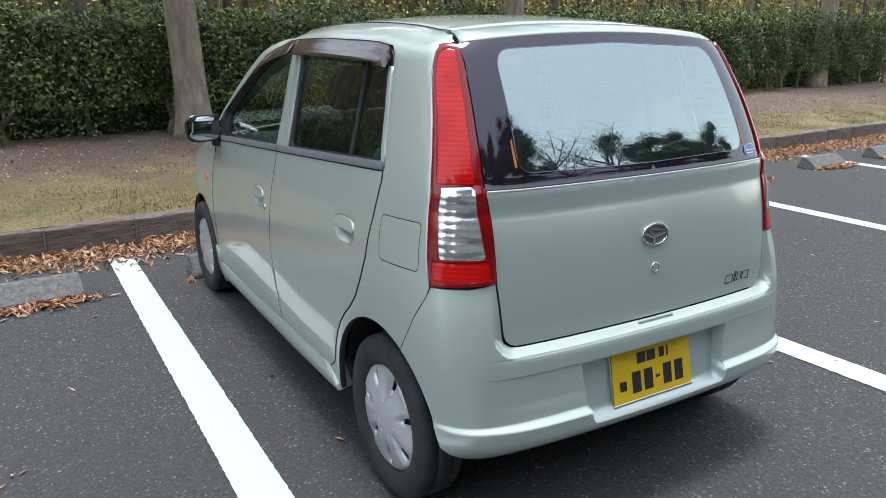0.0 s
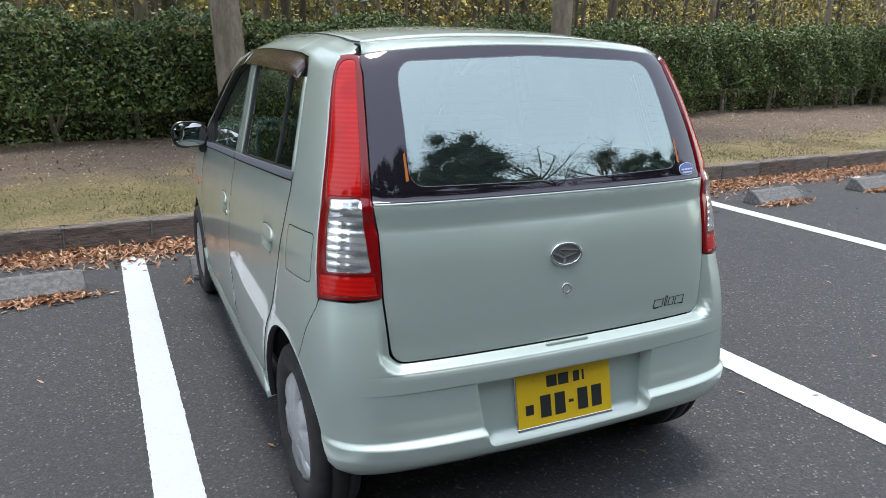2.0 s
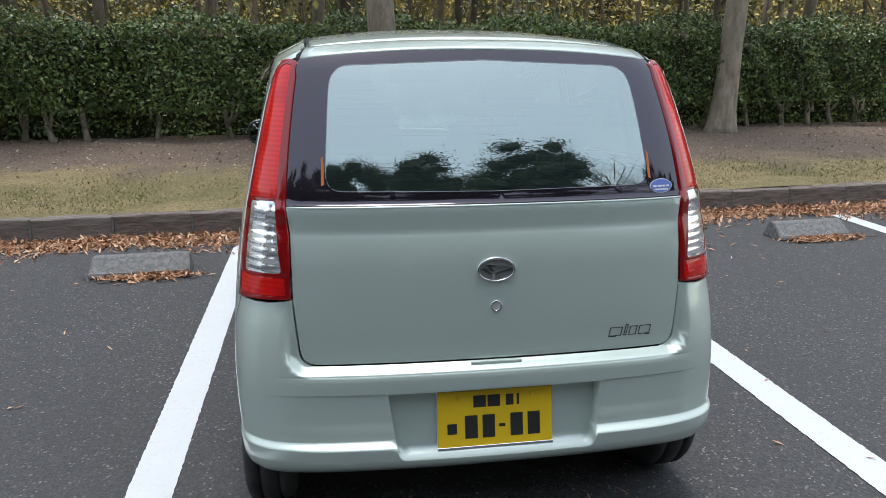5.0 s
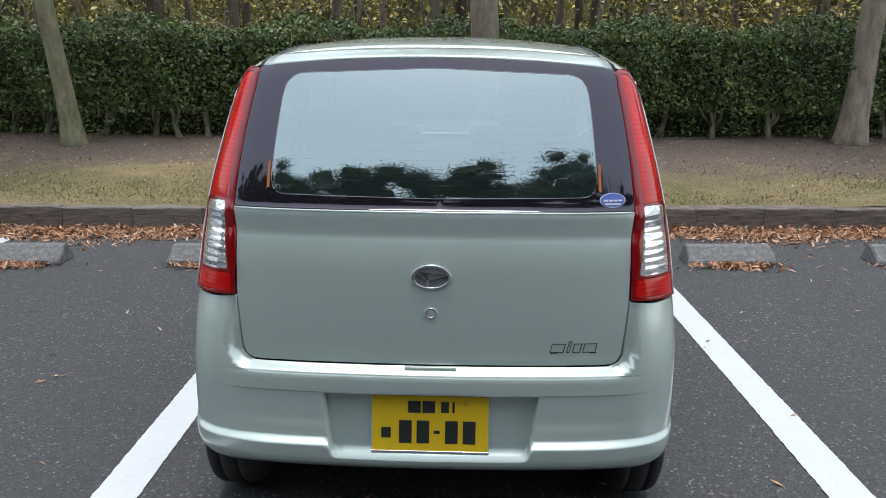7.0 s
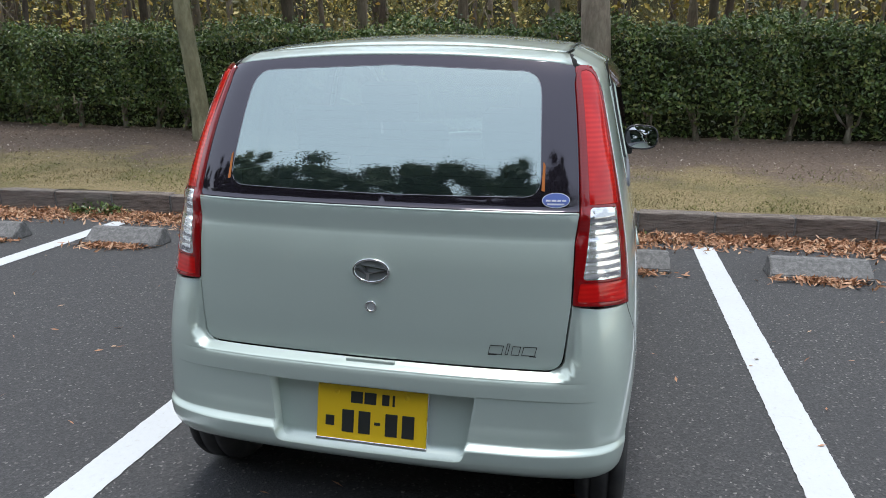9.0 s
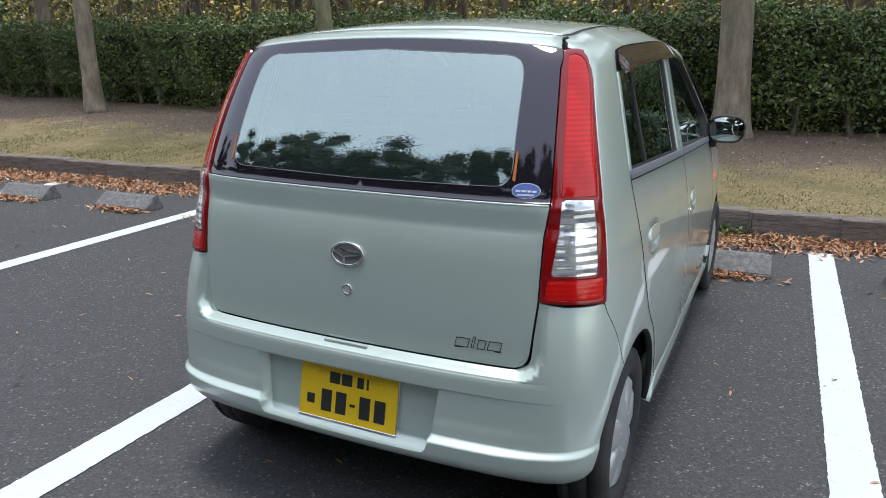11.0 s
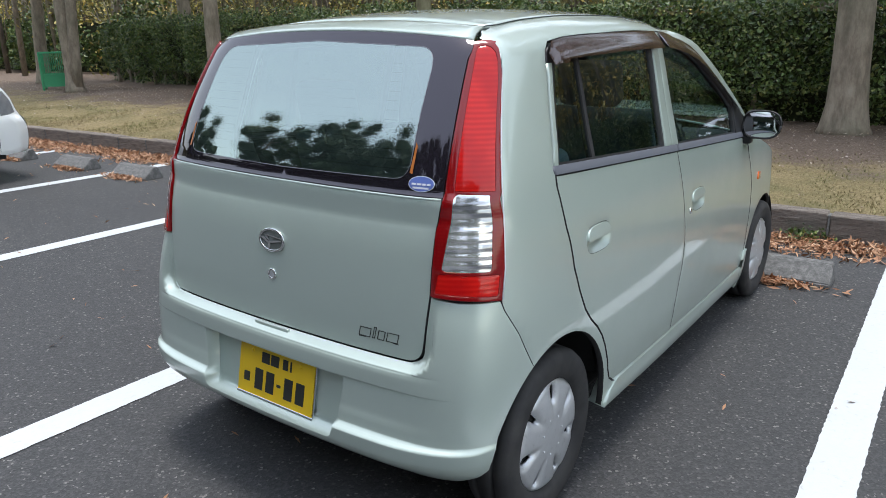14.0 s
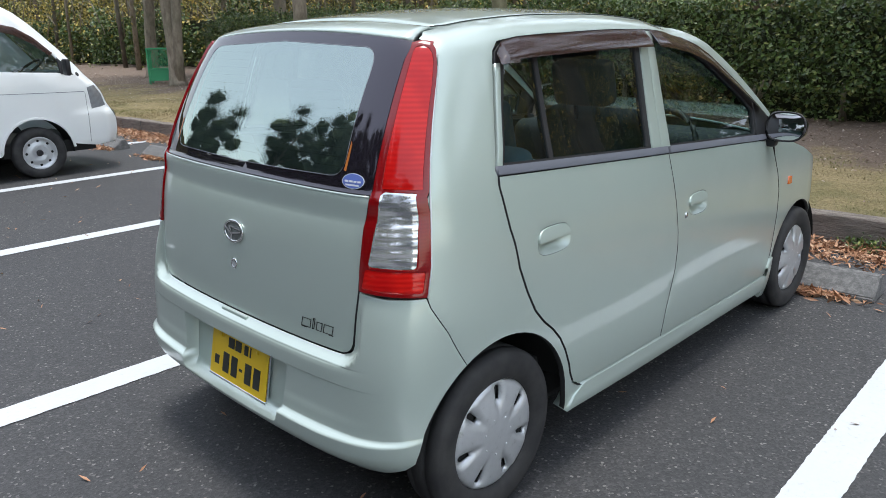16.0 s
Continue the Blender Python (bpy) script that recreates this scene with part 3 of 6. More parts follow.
def make_weed(x, y):
    weed = thing("weed", "small green weed tuft at the foot of the kerb", "weed", "weeds", BAY @ pose(x, y, 0.0))
    g = np.random.default_rng(int(abs(x * 100)))
    pts = np.stack([g.normal(0, 0.07, 160), g.normal(0, 0.035, 160), np.abs(g.normal(0.03, 0.035, 160)) + 0.01], 1)
    tagged(under("leaf_tuft", mesh_of("leaf_tuft", *leaves(pts, 0.022, g, 2.0), HEDGE_LEAF), weed), kind="stuff")


make_weed(-3.98, KERB_Y - 0.07)
make_weed(-3.72, KERB_Y - 0.05)
make_weed(0.9, KERB_Y - 0.04)


# ---- the hatchback ----
from mathutils.geometry import delaunay_2d_cdt


def hermite(xs, ys):
    """A smooth curve through the points that does not overshoot."""
    xs, ys = np.array(xs, float), np.array(ys, float)
    h, d = np.diff(xs), np.diff(ys) / np.diff(xs)
    m = np.zeros(len(xs))
    m[0], m[-1] = d[0], d[-1]
    for i in range(1, len(xs) - 1):
        if d[i - 1] * d[i] > 0:
            w1, w2 = 2 * h[i] + h[i - 1], h[i] + 2 * h[i - 1]
            m[i] = (w1 + w2) / (w1 / d[i - 1] + w2 / d[i])

    def f(x):
        x = np.clip(np.asarray(x, float), xs[0], xs[-1])
        i = np.clip(np.searchsorted(xs, x, side="right") - 1, 0, len(xs) - 2)
        t = (x - xs[i]) / h[i]
        return ((1 + 2 * t) * (1 - t) ** 2 * ys[i] + t * (1 - t) ** 2 * h[i] * m[i] + t * t * (3 - 2 * t) * ys[i + 1] + t * t * (t - 1) * h[i] * m[i + 1])
    return f


def smooth(a, b, x):
    t = np.clip((np.asarray(x, float) - a) / (b - a), 0, 1)
    return t * t * (3 - 2 * t)


# half width by height, rear face by height, and the plan of one half from the tail's middle to the nose
HALF = hermite([0.15, 0.22, 0.30, 0.42, 0.55, 0.66, 0.78, 0.88, 0.97, 1.05, 1.2, 1.34, 1.386, 1.415, 1.432, 1.442],
               [0.700, 0.722, 0.735, 0.742, 0.743, 0.740, 0.731, 0.719, 0.702, 0.684, 0.646, 0.609, 0.594, 0.567, 0.530, 0.490])
REAR = hermite([0.25, 0.29, 0.322, 0.345, 0.3775, 0.380, 0.392, 0.395, 0.43, 0.52, 0.572, 0.586, 0.598, 0.61, 0.70, 0.80, 0.88, 0.92, 0.945, 0.957, 0.966, 0.985, 1.015, 1.026, 1.034, 1.12, 1.227, 1.32, 1.404, 1.442],
               [0.06, 0.015, -0.020, -0.0285, -0.030, -0.0287, -0.0082, -0.0058, -0.003, 0.002, 0.005, 0.014, 0.039, 0.044, 0.047, 0.054, 0.063, 0.0715, 0.0785, 0.0825, 0.0842, 0.0852, 0.0862, 0.0885, 0.098, 0.130, 0.180, 0.234, 0.290, 0.317])
REAR_BODY, GLASS_CURVE = REAR, np.polyfit([1.034, 1.12, 1.227, 1.32, 1.404, 1.442], [0.098, 0.130, 0.180, 0.234, 0.290, 0.317], 3)


def REAR(z):
    """The rear face; above the belt the glass is one even curve."""
    k = smooth(1.031, 1.06, z)
    return REAR_BODY(z) * (1 - k) + np.polyval(GLASS_CURVE, z) * k


EDGE = hermite([0.25, 0.28, 0.320, 0.345, 0.3775, 0.380, 0.392, 0.395, 0.43, 0.52, 0.60, 0.70, 0.78, 0.84, 0.90, 0.94, 1.0],
               [0.06, 0.025, -0.010, -0.020, -0.022, -0.021, -0.006, -0.004, -0.002, 0.002, 0.009, 0.026, 0.046, 0.057, 0.066, 0.074, 0.092])
CORNER = hermite([0.3, 0.55, 0.85, 1.05, 1.4], [0.74, 0.78, 0.88, 0.74, 0.50])
RISE = hermite([0.3, 0.43, 0.6, 0.9, 1.2, 1.5, 1.72, 2.0, 3.4], [0.0, 0.0, 0.018, 0.036, 0.040, 0.028, 0.0, 0.0, 0.0])
PX = np.array([*np.arange(26) * .02, .52, .56, .595, .630, .660, .683, .700, .713, .7225, .729, .7325, .733, .7325, .727, .7165, .713, .709, .698, .655, .53, .33, 0])
PY = np.array([*[.1 * (.02 * i) ** 2 + .455 * (.02 * i) ** 6 for i in range(26)], .036, .0465, .061, .084, .115, .152, .200, .262, .35, .46, .62, .85, 1.15, 1.6, 2.2, 2.5, 2.7, 3.0, 3.19, 3.30, 3.37, 3.39])
PU = np.concatenate([[0], np.cumsum(np.hypot(np.diff(PX), np.diff(PY)))])
PLAN_X, PLAN_Y = hermite(PU, PX), hermite(PU, PY)
US = np.linspace(0, PU[-1], 3000)
UXS, UYS = PLAN_X(US), PLAN_Y(US)
TOPX = int(np.argmax(UXS))


def shell(u, z):
    """The body's outer surface; u runs from the tail's middle round the side, z is its height before the roof's rise."""
    u, z = np.asarray(u, float), np.asarray(z, float)
    a = np.abs(u)
    x = np.sign(u) * PLAN_X(a) / 0.733 * HALF(z)
    yb = PLAN_Y(a)
    fade = 1 - smooth(0.10, 0.95, yb)
    # the tailgate's opening is a rounded recess in the bumper
    px, pz = a - 0.505, 0.6515 - z
    d = np.hypot(np.maximum(px, 0), np.maximum(pz, 0)) + np.minimum(np.maximum(px, pz), 0) - 0.05
    t = smooth(0.0, 0.024, d) * (1 - smooth(0.94, 1.0, z))
    k = smooth(0.45, 0.62, a)
    face = np.where(z < 0.58, REAR(z) * (1 - k) + EDGE(z) * k, EDGE(z))
    y = yb + fade * (np.where(z < 0.61, 0.044, REAR(z)) * (1 - t) + face * t + (CORNER(z) - 1) * yb)
    return np.stack([x, y, z + RISE(y) * smooth(1.08, 1.44, z)], -1)


def shell_normal(u, z):
    e = 1e-3
    n = np.cross(shell(u + e, z) - shell(u - e, z), shell(u, z + e) - shell(u, z - e))
    return n / np.linalg.norm(n, axis=-1)[..., None]


def by_side(y, z):
    """Place on the side, by y and true height."""
    zp = z - float(RISE(y)) * float(smooth(1.08, 1.44, z))
    fade = 1 - smooth(0.10, 0.95, UYS)
    base = float(EDGE(zp)) if zp < 0.97 else float(REAR(zp))
    yy = UYS + fade * (base + (float(CORNER(zp)) - 1) * UYS)
    return float(np.interp(y, yy, US)), zp


def by_rear(x, z):
    """Place on the rear face, by x and height."""
    b = min(abs(x) / float(HALF(z)) * 0.733, UXS[TOPX] - 1e-4)
    return math.copysign(float(np.interp(b, UXS[:TOPX + 1], US[:TOPX + 1])), x), z


def inside(poly, pts):
    x, y = pts[:, 0], pts[:, 1]
    ok = np.zeros(len(pts), bool)
    for (x0, y0), (x1, y1) in zip(poly, np.roll(poly, -1, axis=0)):
        if y0 != y1:
            c = ((y0 > y) != (y1 > y)) & (x < (x1 - x0) * (y - y0) / (y1 - y0) + x0)
            ok ^= c
    return ok


def dense(poly, step):
    out = []
    for a, b in zip(poly, poly[1:] + poly[:1]):
        n = max(1, int(math.dist(a, b) / step))
        out += [(a[0] + (b[0] - a[0]) * i / n, a[1] + (b[1] - a[1]) * i / n) for i in range(n)]
    return out


def offset_loop(poly, gap):
    p = np.array(poly)
    area = 0.5 * np.sum(p[:, 0] * np.roll(p[:, 1], -1) - np.roll(p[:, 0], -1) * p[:, 1])
    s = 1 if area > 0 else -1
    d = np.roll(p, -1, 0) - np.roll(p, 1, 0)
    d /= np.linalg.norm(d, axis=1)[:, None] + 1e-9
    return p + s * gap * np.stack([-d[:, 1], d[:, 0]], 1)


def round_poly(pts, radius, n=5):
    """Corners given with a radius become arcs (quadratic)."""
    out = []
    k = len(pts)
    for i in range(k):
        p, a, b = np.array(pts[i][:2]), np.array(pts[i - 1][:2]), np.array(pts[(i + 1) % k][:2])
        r = pts[i][2] if len(pts[i]) > 2 else radius
        if r <= 0:
            out.append(tuple(p))
            continue
        la, lb = np.linalg.norm(a - p), np.linalg.norm(b - p)
        s, e = p + (a - p) / la * min(r, la * 0.45), p + (b - p) / lb * min(r, lb * 0.45)
        for j in range(n + 1):
            t = j / n
            out.append(tuple((1 - t) ** 2 * s + 2 * t * (1 - t) * p + t * t * e))
    return out


def panel(name, poly, mat, parent, holes=(), step=0.035, lift=None, flange=0.016, gap=0.0014, sgn=1, label="", rows=(), surface=None, edge=0.02, soft=0.12, seam=False, well=0.0):
    """A sheet cut out of the body's surface along poly (u, z), with an edge turned inwards."""
    outer = offset_loop(dense(list(poly), edge), gap)
    loops = [outer] + [offset_loop(dense(list(h), edge), -gap) for h in holes]
    lo, hi = outer.min(0), outer.max(0)
    gx = np.arange(lo[0] + step / 2, hi[0], step)
    gz = np.unique(np.concatenate([np.arange(lo[1] + step / 2, hi[1], step), [r for r in rows if lo[1] < r < hi[1]]]))
    g = np.stack(np.meshgrid(gx, gz), -1).reshape(-1, 2)
    keep = inside(outer, g)
    for h in loops[1:]:
        keep &= ~inside(h, g)
    for lp in loops:
        a, b = lp, np.roll(lp, -1, 0)
        for i in range(len(a)):
            ab = b[i] - a[i]
            t = np.clip(((g - a[i]) @ ab) / (ab @ ab + 1e-12), 0, 1)
            keep &= np.linalg.norm(g - (a[i] + t[:, None] * ab), axis=1) > min(step, edge) * 0.4
    g = g[keep]
    pts, edges = [], []
    for lp in loops:
        n = len(pts)
        pts += [Vector(p) for p in lp]
        edges += [(n + i, n + (i + 1) % len(lp)) for i in range(len(lp))]
    pts += [Vector(p) for p in g]
    v2, _, tri, *_ = delaunay_2d_cdt(pts, edges, [], 0, 1e-7)
    v2 = np.array([tuple(v) for v in v2])
    tri = np.array(tri)
    c = v2[tri].mean(1)
    keep = inside(outer, c)
    for h in loops[1:]:
        keep &= ~inside(h, c)
    tri = tri[keep]
    f = surface or shell
    e = 1e-3

    def at(u, z):
        p = f(u, z)
        if lift is not None:
            q = np.cross(f(u + e, z) - f(u - e, z), f(u, z + e) - f(u, z - e))
            q /= np.linalg.norm(q, axis=-1)[..., None] + 1e-12
            p = p + q * np.asarray(lift(u, z), float).reshape(-1, 1) if np.ndim(p) > 1 else p + q * float(lift(u, z))
        return p
    U, Z = v2[:, 0], v2[:, 1]
    pos = at(U, Z)
    nor = np.cross(at(U + e, Z) - at(U - e, Z), at(U, Z + e) - at(U, Z - e))
    nor /= np.linalg.norm(nor, axis=1)[:, None] + 1e-12
    count = {}
    for t in tri.tolist():
        for a, b in ((t[0], t[1]), (t[1], t[2]), (t[2], t[0])):
            count[(a, b)] = 1
    border = [(a, b) for a, b in count if (b, a) not in count]
    verts, norms, faces = pos.tolist(), nor.tolist(), tri.tolist()
    if flange > 0:
        out = {}
        for a, b in border:
            d = pos[b] - pos[a]
            q = np.cross(d, nor[a])
            q /= np.linalg.norm(q) + 1e-12
            out.setdefault(a, []).append(q)
            out.setdefault(b, []).append(q)
        top, bot = {}, {}
        for i, qs in out.items():
            q = np.mean(qs, 0)
            top[i] = len(verts)
            verts.append(pos[i].tolist())
            norms.append((q * 0.7 + nor[i] * 0.7).tolist())
            bot[i] = len(verts)
            deep = well > 0 and min(np.min(np.hypot(*(lp - v2[i]).T)) for lp in loops[1:]) < 1e-5
            verts.append((pos[i] + np.array([0, well, 0]) if deep else pos[i] - nor[i] * flange + q * 0.001).tolist())
            norms.append(q.tolist())
            n2 = nor[i] + q * soft
            norms[i] = (n2 / np.linalg.norm(n2)).tolist()
        for a, b in border:
            faces.append((top[b], top[a], bot[a], bot[b]))
    used = sorted({i for q in faces for i in q})
    remap = {o: i for i, o in enumerate(used)}
    verts, norms = [verts[i] for i in used], [norms[i] for i in used]
    faces = [tuple(remap[i] for i in q) for q in faces]
    sheet = len(tri)
    if sgn < 0:
        verts = [(-x, y, z) for x, y, z in verts]
        norms = [(-x, y, z) for x, y, z in norms]
        faces = [q[::-1] for q in faces]
    me = mesh_of(name, verts, faces, mat, True)
    # turned-in edges are coloured black, as painted shade in the panel gaps
    if seam:
        me.materials.append(RUBBER_GAP_SHADE)
        me.polygons.foreach_set("material_index", [0] * sheet + [1] * (len(faces) - sheet))
    me.normals_split_custom_set_from_vertices([Vector(n).normalized() for n in norms])
    return under(name, me, parent, label)


def grid_part(name, rows, mat, parent, label="", flip=False, back=0.0):
    """A smooth sheet through rows of points; back gives it thickness downwards along its normal."""
    h, w = len(rows), len(rows[0])
    verts = [tuple(p) for r in rows for p in r]
    faces = [(j * w + i, j * w + i + 1, (j + 1) * w + i + 1, (j + 1) * w + i) for j in range(h - 1) for i in range(w - 1)]
    if flip:
        faces = [q[::-1] for q in faces]
    me = mesh_of(name, verts, faces, mat, True)
    ob = under(name, me, parent, label)
    if back:
        mod = ob.modifiers.new("thick", 'SOLIDIFY')
        mod.thickness, mod.offset = back, -1
    return ob


def lathe(profile, segs=48):
    """Profile of (radius, x) turned about the x axis."""
    verts, faces = [], []
    n = len(profile)
    for k in range(segs):
        a = 2 * math.pi * k / segs
        verts += [(x, r * math.cos(a), r * math.sin(a)) for r, x in profile]
    for k in range(segs):
        m = (k + 1) % segs
        faces += [(k * n + i, m * n + i, m * n + i + 1, k * n + i + 1) for i in range(n - 1)]
    return verts, faces


def make_paint(name, base, coat=1.0):
    m = material(name, base, 0.36, 0.32, 0.5, coat)
    fl = noise_tex(m, 900.0, 2.0)
    big = noise_tex(m, 2.2, 5.0)
    c = mix(m, mapped(m, fl, 0.35, 0.65, 0.0, 0.12), base, tuple(min(1, v * 1.35) for v in base))
    c = mix(m, mapped(m, big, 0.5, 0.8, 0.0, 0.10), c, tuple(v * 0.85 + 0.02 for v in base))
    paint_to(m, c)
    dust = noise_tex(m, 5.0, 8.0, 0.65)
    paint_to(m, mapped(m, dust, 0.4, 0.75, 0.30, 0.44), "Roughness")
    paint_to(m, mapped(m, dust, 0.4, 0.75, 0.025, 0.075), "Coat Roughness")
    return m


def make_glass(name, tint, ior, rough=0.0):
    m = bpy.data.materials.new(name)
    m.use_nodes = True
    nt = m.node_tree
    nt.nodes.remove(nt.nodes["Principled BSDF"])
    tr, gl = nt.nodes.new("ShaderNodeBsdfTransparent"), nt.nodes.new("ShaderNodeBsdfGlossy")
    tr.inputs[0].default_value = (*tint, 1)
    gl.inputs["Color"].default_value = (1, 1, 1, 1)
    gl.inputs["Roughness"].default_value = rough
    fr, mx = nt.nodes.new("ShaderNodeLayerWeight"), nt.nodes.new("ShaderNodeMixShader")
    fr.inputs[0].default_value = 0.5
    up = nt.nodes.new("ShaderNodeMath")
    up.operation = 'POWER'
    up.inputs[1].default_value = 4.0
    join(m, fr.outputs["Facing"], up.inputs[0])
    # both faces of the pane reflect
    r0 = 2 * ((ior - 1) / (ior + 1)) ** 2
    join(m, mapped(m, up.outputs[0], 0.0, 1.0, r0, 1.0), mx.inputs[0])
    join(m, tr.outputs[0], mx.inputs[1])
    join(m, gl.outputs[0], mx.inputs[2])
    join(m, mx.outputs[0], nt.nodes["Material Output"].inputs[0])
    return m


def make_lens(name, tint, body, bumpy=0.08, bands=34.0):
    """Clear moulded plastic over a ribbed reflector."""
    m = material(name, body, 0.12, 0.0, 0.5, 1.0)
    b = m.node_tree.nodes["Principled BSDF"]
    wv = m.node_tree.nodes.new("ShaderNodeTexWave")
    wv.bands_direction = 'Z'
    wv.inputs["Scale"].default_value, wv.inputs["Distortion"].default_value = bands, 0.6
    join(m, coords(m), wv.inputs["Vector"])
    paint_to(m, mix(m, mapped(m, wv.outputs["Fac"], 0.0, 1.0, 0.15, 0.45), body, tint))
    bm_ = node(m, "ShaderNodeBump", Strength=bumpy, Distance=0.003)
    join(m, wv.outputs["Fac"], bm_.inputs["Height"])
    join(m, bm_.outputs[0], b.inputs["Normal"])
    return m


PAINT = make_paint("pale_green_paint", (0.490, 0.576, 0.524))
BACK_GLASS = make_glass("tailgate_glass", (0.80, 0.84, 0.84), 1.5)


def make_film():
    """Half-mirror window film."""
    m = make_glass("mirror_film", (0.30, 0.37, 0.36), 1.5, 0.0)
    nt = m.node_tree
    mx = [n for n in nt.nodes if n.type == 'MIX_SHADER'][0]
    for l in list(mx.inputs[0].links):
        nt.links.remove(l)
    mx.inputs[0].default_value = 0.37
    gl = [n for n in nt.nodes if n.type == 'BSDF_GLOSSY'][0]
    gl.inputs["Color"].default_value = (0.85, 0.99, 0.955, 1)
    tr = [n for n in nt.nodes if n.type == 'BSDF_TRANSPARENT'][0]
    # a teal-grey diffuse haze is painted in to lift the dark glass
    df, m2 = nt.nodes.new("ShaderNodeBsdfDiffuse"), nt.nodes.new("ShaderNodeMixShader")
    df.inputs[0].default_value = (0.16, 0.24, 0.235, 1)
    join(m, mapped(m, noise_tex(m, 4.0, 6.0), 0.3, 0.7, 0.07, 0.12), m2.inputs[0])
    join(m, tr.outputs[0], m2.inputs[1])
    join(m, df.outputs[0], m2.inputs[2])
    join(m, m2.outputs[0], mx.inputs[1])
    return m


FILM = make_film()
SIDE_GLASS = make_glass("side_glass", (0.52, 0.64, 0.63), 1.5)
FRIT = material("black_ceramic_edge", (0.014, 0.012, 0.017), 0.015, 0.0, 0.9)
FRIT.node_tree.nodes["Principled BSDF"].inputs["Specular Tint"].default_value = (0.95, 0.90, 1.0, 1)
GLOSS_BLACK = material("glossy_black_plastic", (0.022, 0.023, 0.025), 0.15)
BLACK = material("black_plastic", (0.018, 0.018, 0.02), 0.45)
MATT_BLACK = material("underbody_black", (0.012, 0.012, 0.012), 0.85)
# real rubber seals, and the painted shade in panel gaps
RUBBER_GAP_SHADE = material("rubber_and_gap_shade", (0.02, 0.02, 0.021), 0.7)
GUTTER = material("gutter_sealant", (0.05, 0.062, 0.058), 0.5)
BELT = material("grey_belt_strip", (0.17, 0.18, 0.21), 0.45)
VISOR = make_glass("brown_visor_plastic", (0.16, 0.08, 0.075), 1.55, 0.12)


def tint_visor(m):
    nt = m.node_tree
    tr = [n for n in nt.nodes if n.type == 'BSDF_TRANSPARENT'][0]
    mx = [n for n in nt.nodes if n.type == 'MIX_SHADER'][0]
    df, m2 = nt.nodes.new("ShaderNodeBsdfDiffuse"), nt.nodes.new("ShaderNodeMixShader")
    df.inputs[0].default_value = (0.050, 0.021, 0.018, 1)
    m2.inputs[0].default_value = 0.6
    join(m, tr.outputs[0], m2.inputs[1])
    join(m, df.outputs[0], m2.inputs[2])
    join(m, m2.outputs[0], mx.inputs[1])


tint_visor(VISOR)
CHROME = material("chrome", (0.75, 0.76, 0.77), 0.08, 1.0)
MIRROR = material("mirror_glass", (0.85, 0.87, 0.88), 0.01, 1.0)
RED_LENS = make_lens("red_lens", (0.86, 0.024, 0.016), (0.46, 0.005, 0.005), 0.05, 25.0)
red_sock = RED_LENS.node_tree.nodes["Principled BSDF"].inputs["Base Color"]
paint_to(RED_LENS, mix(RED_LENS, mapped(RED_LENS, noise_tex(RED_LENS, 7.0, 2.0), 0.46, 0.60, 0.0, 0.6), red_sock.links[0].from_socket, (0.40, 0.004, 0.006)))
RED_LENS.node_tree.nodes["Principled BSDF"].inputs["Coat Weight"].default_value = 0.35
RED_LENS.node_tree.nodes["Principled BSDF"].inputs["Specular IOR Level"].default_value = 0.3
DARK_RED = make_lens("dark_red_lens", (0.26, 0.005, 0.006), (0.20, 0.003, 0.005), 0.02)
DARK_RED.node_tree.nodes["Principled BSDF"].inputs["Coat Weight"].default_value = 0.3
CLEAR_LENS = make_lens("clear_lens", (0.95, 0.96, 0.98), (0.60, 0.62, 0.66), 0.28, 15.0)
# bright and dark reflections of the chrome facets, painted as noise patches
facet_glints = noise_tex(CLEAR_LENS, 17.0, 2.0, 0.5, stretch=(0.8, 0.8, 2.4))
paint_to(CLEAR_LENS, ramp(CLEAR_LENS, facet_glints, [(0.36, (0.44, 0.45, 0.48)), (0.47, (0.74, 0.76, 0.79)), (0.56, (0.97, 0.98, 0.98))]))
CLEAR_LENS.node_tree.nodes["Principled BSDF"].inputs["Metallic"].default_value = 0.75
ORANGE_FILM = material("orange_film_edge", (0.42, 0.13, 0.02), 0.35)
ORANGE = material("orange_lens", (0.75, 0.16, 0.02), 0.15, 0.0, 0.5, 1.0)
YELLOW = material("yellow_plate", (0.80, 0.52, 0.012), 0.4)
INK = material("dark_green_black_ink", (0.02, 0.022, 0.02), 0.5)
FABRIC = material("blue_grey_seat_fabric", (0.13, 0.185, 0.22), 0.95)
TRIM = material("dark_grey_trim", (0.045, 0.047, 0.05), 0.8)
LINING = material("pale_headlining", (0.42, 0.41, 0.38), 0.95)
BADGE_BACK = material("badge_grey", (0.20, 0.215, 0.21), 0.4, 0.4)
STICKER = material("blue_sticker", (0.12, 0.18, 0.50), 0.35)
WHITE_INK = material("white_ink", (0.75, 0.77, 0.80), 0.5)


def make_tyre_mat():
    m = material("tyre_rubber", (0.03, 0.03, 0.032), 0.75)
    n = noise_tex(m, 12.0, 6.0)
    paint_to(m, ramp(m, n, [(0.35, (0.020, 0.020, 0.022)), (0.7, (0.045, 0.044, 0.043))]))
    return m


def make_hubcap_mat():
    m = material("silver_plastic", (0.52, 0.53, 0.55), 0.38, 0.55, 0.5, 0.3)
    n = noise_tex(m, 30.0, 7.0, 0.7)
    paint_to(m, ramp(m, n, [(0.28, (0.42, 0.43, 0.44)), (0.42, (0.57, 0.59, 0.61)), (0.8, (0.63, 0.65, 0.67))]))
    return m


TYRE, HUBCAP = make_tyre_mat(), make_hubcap_mat()

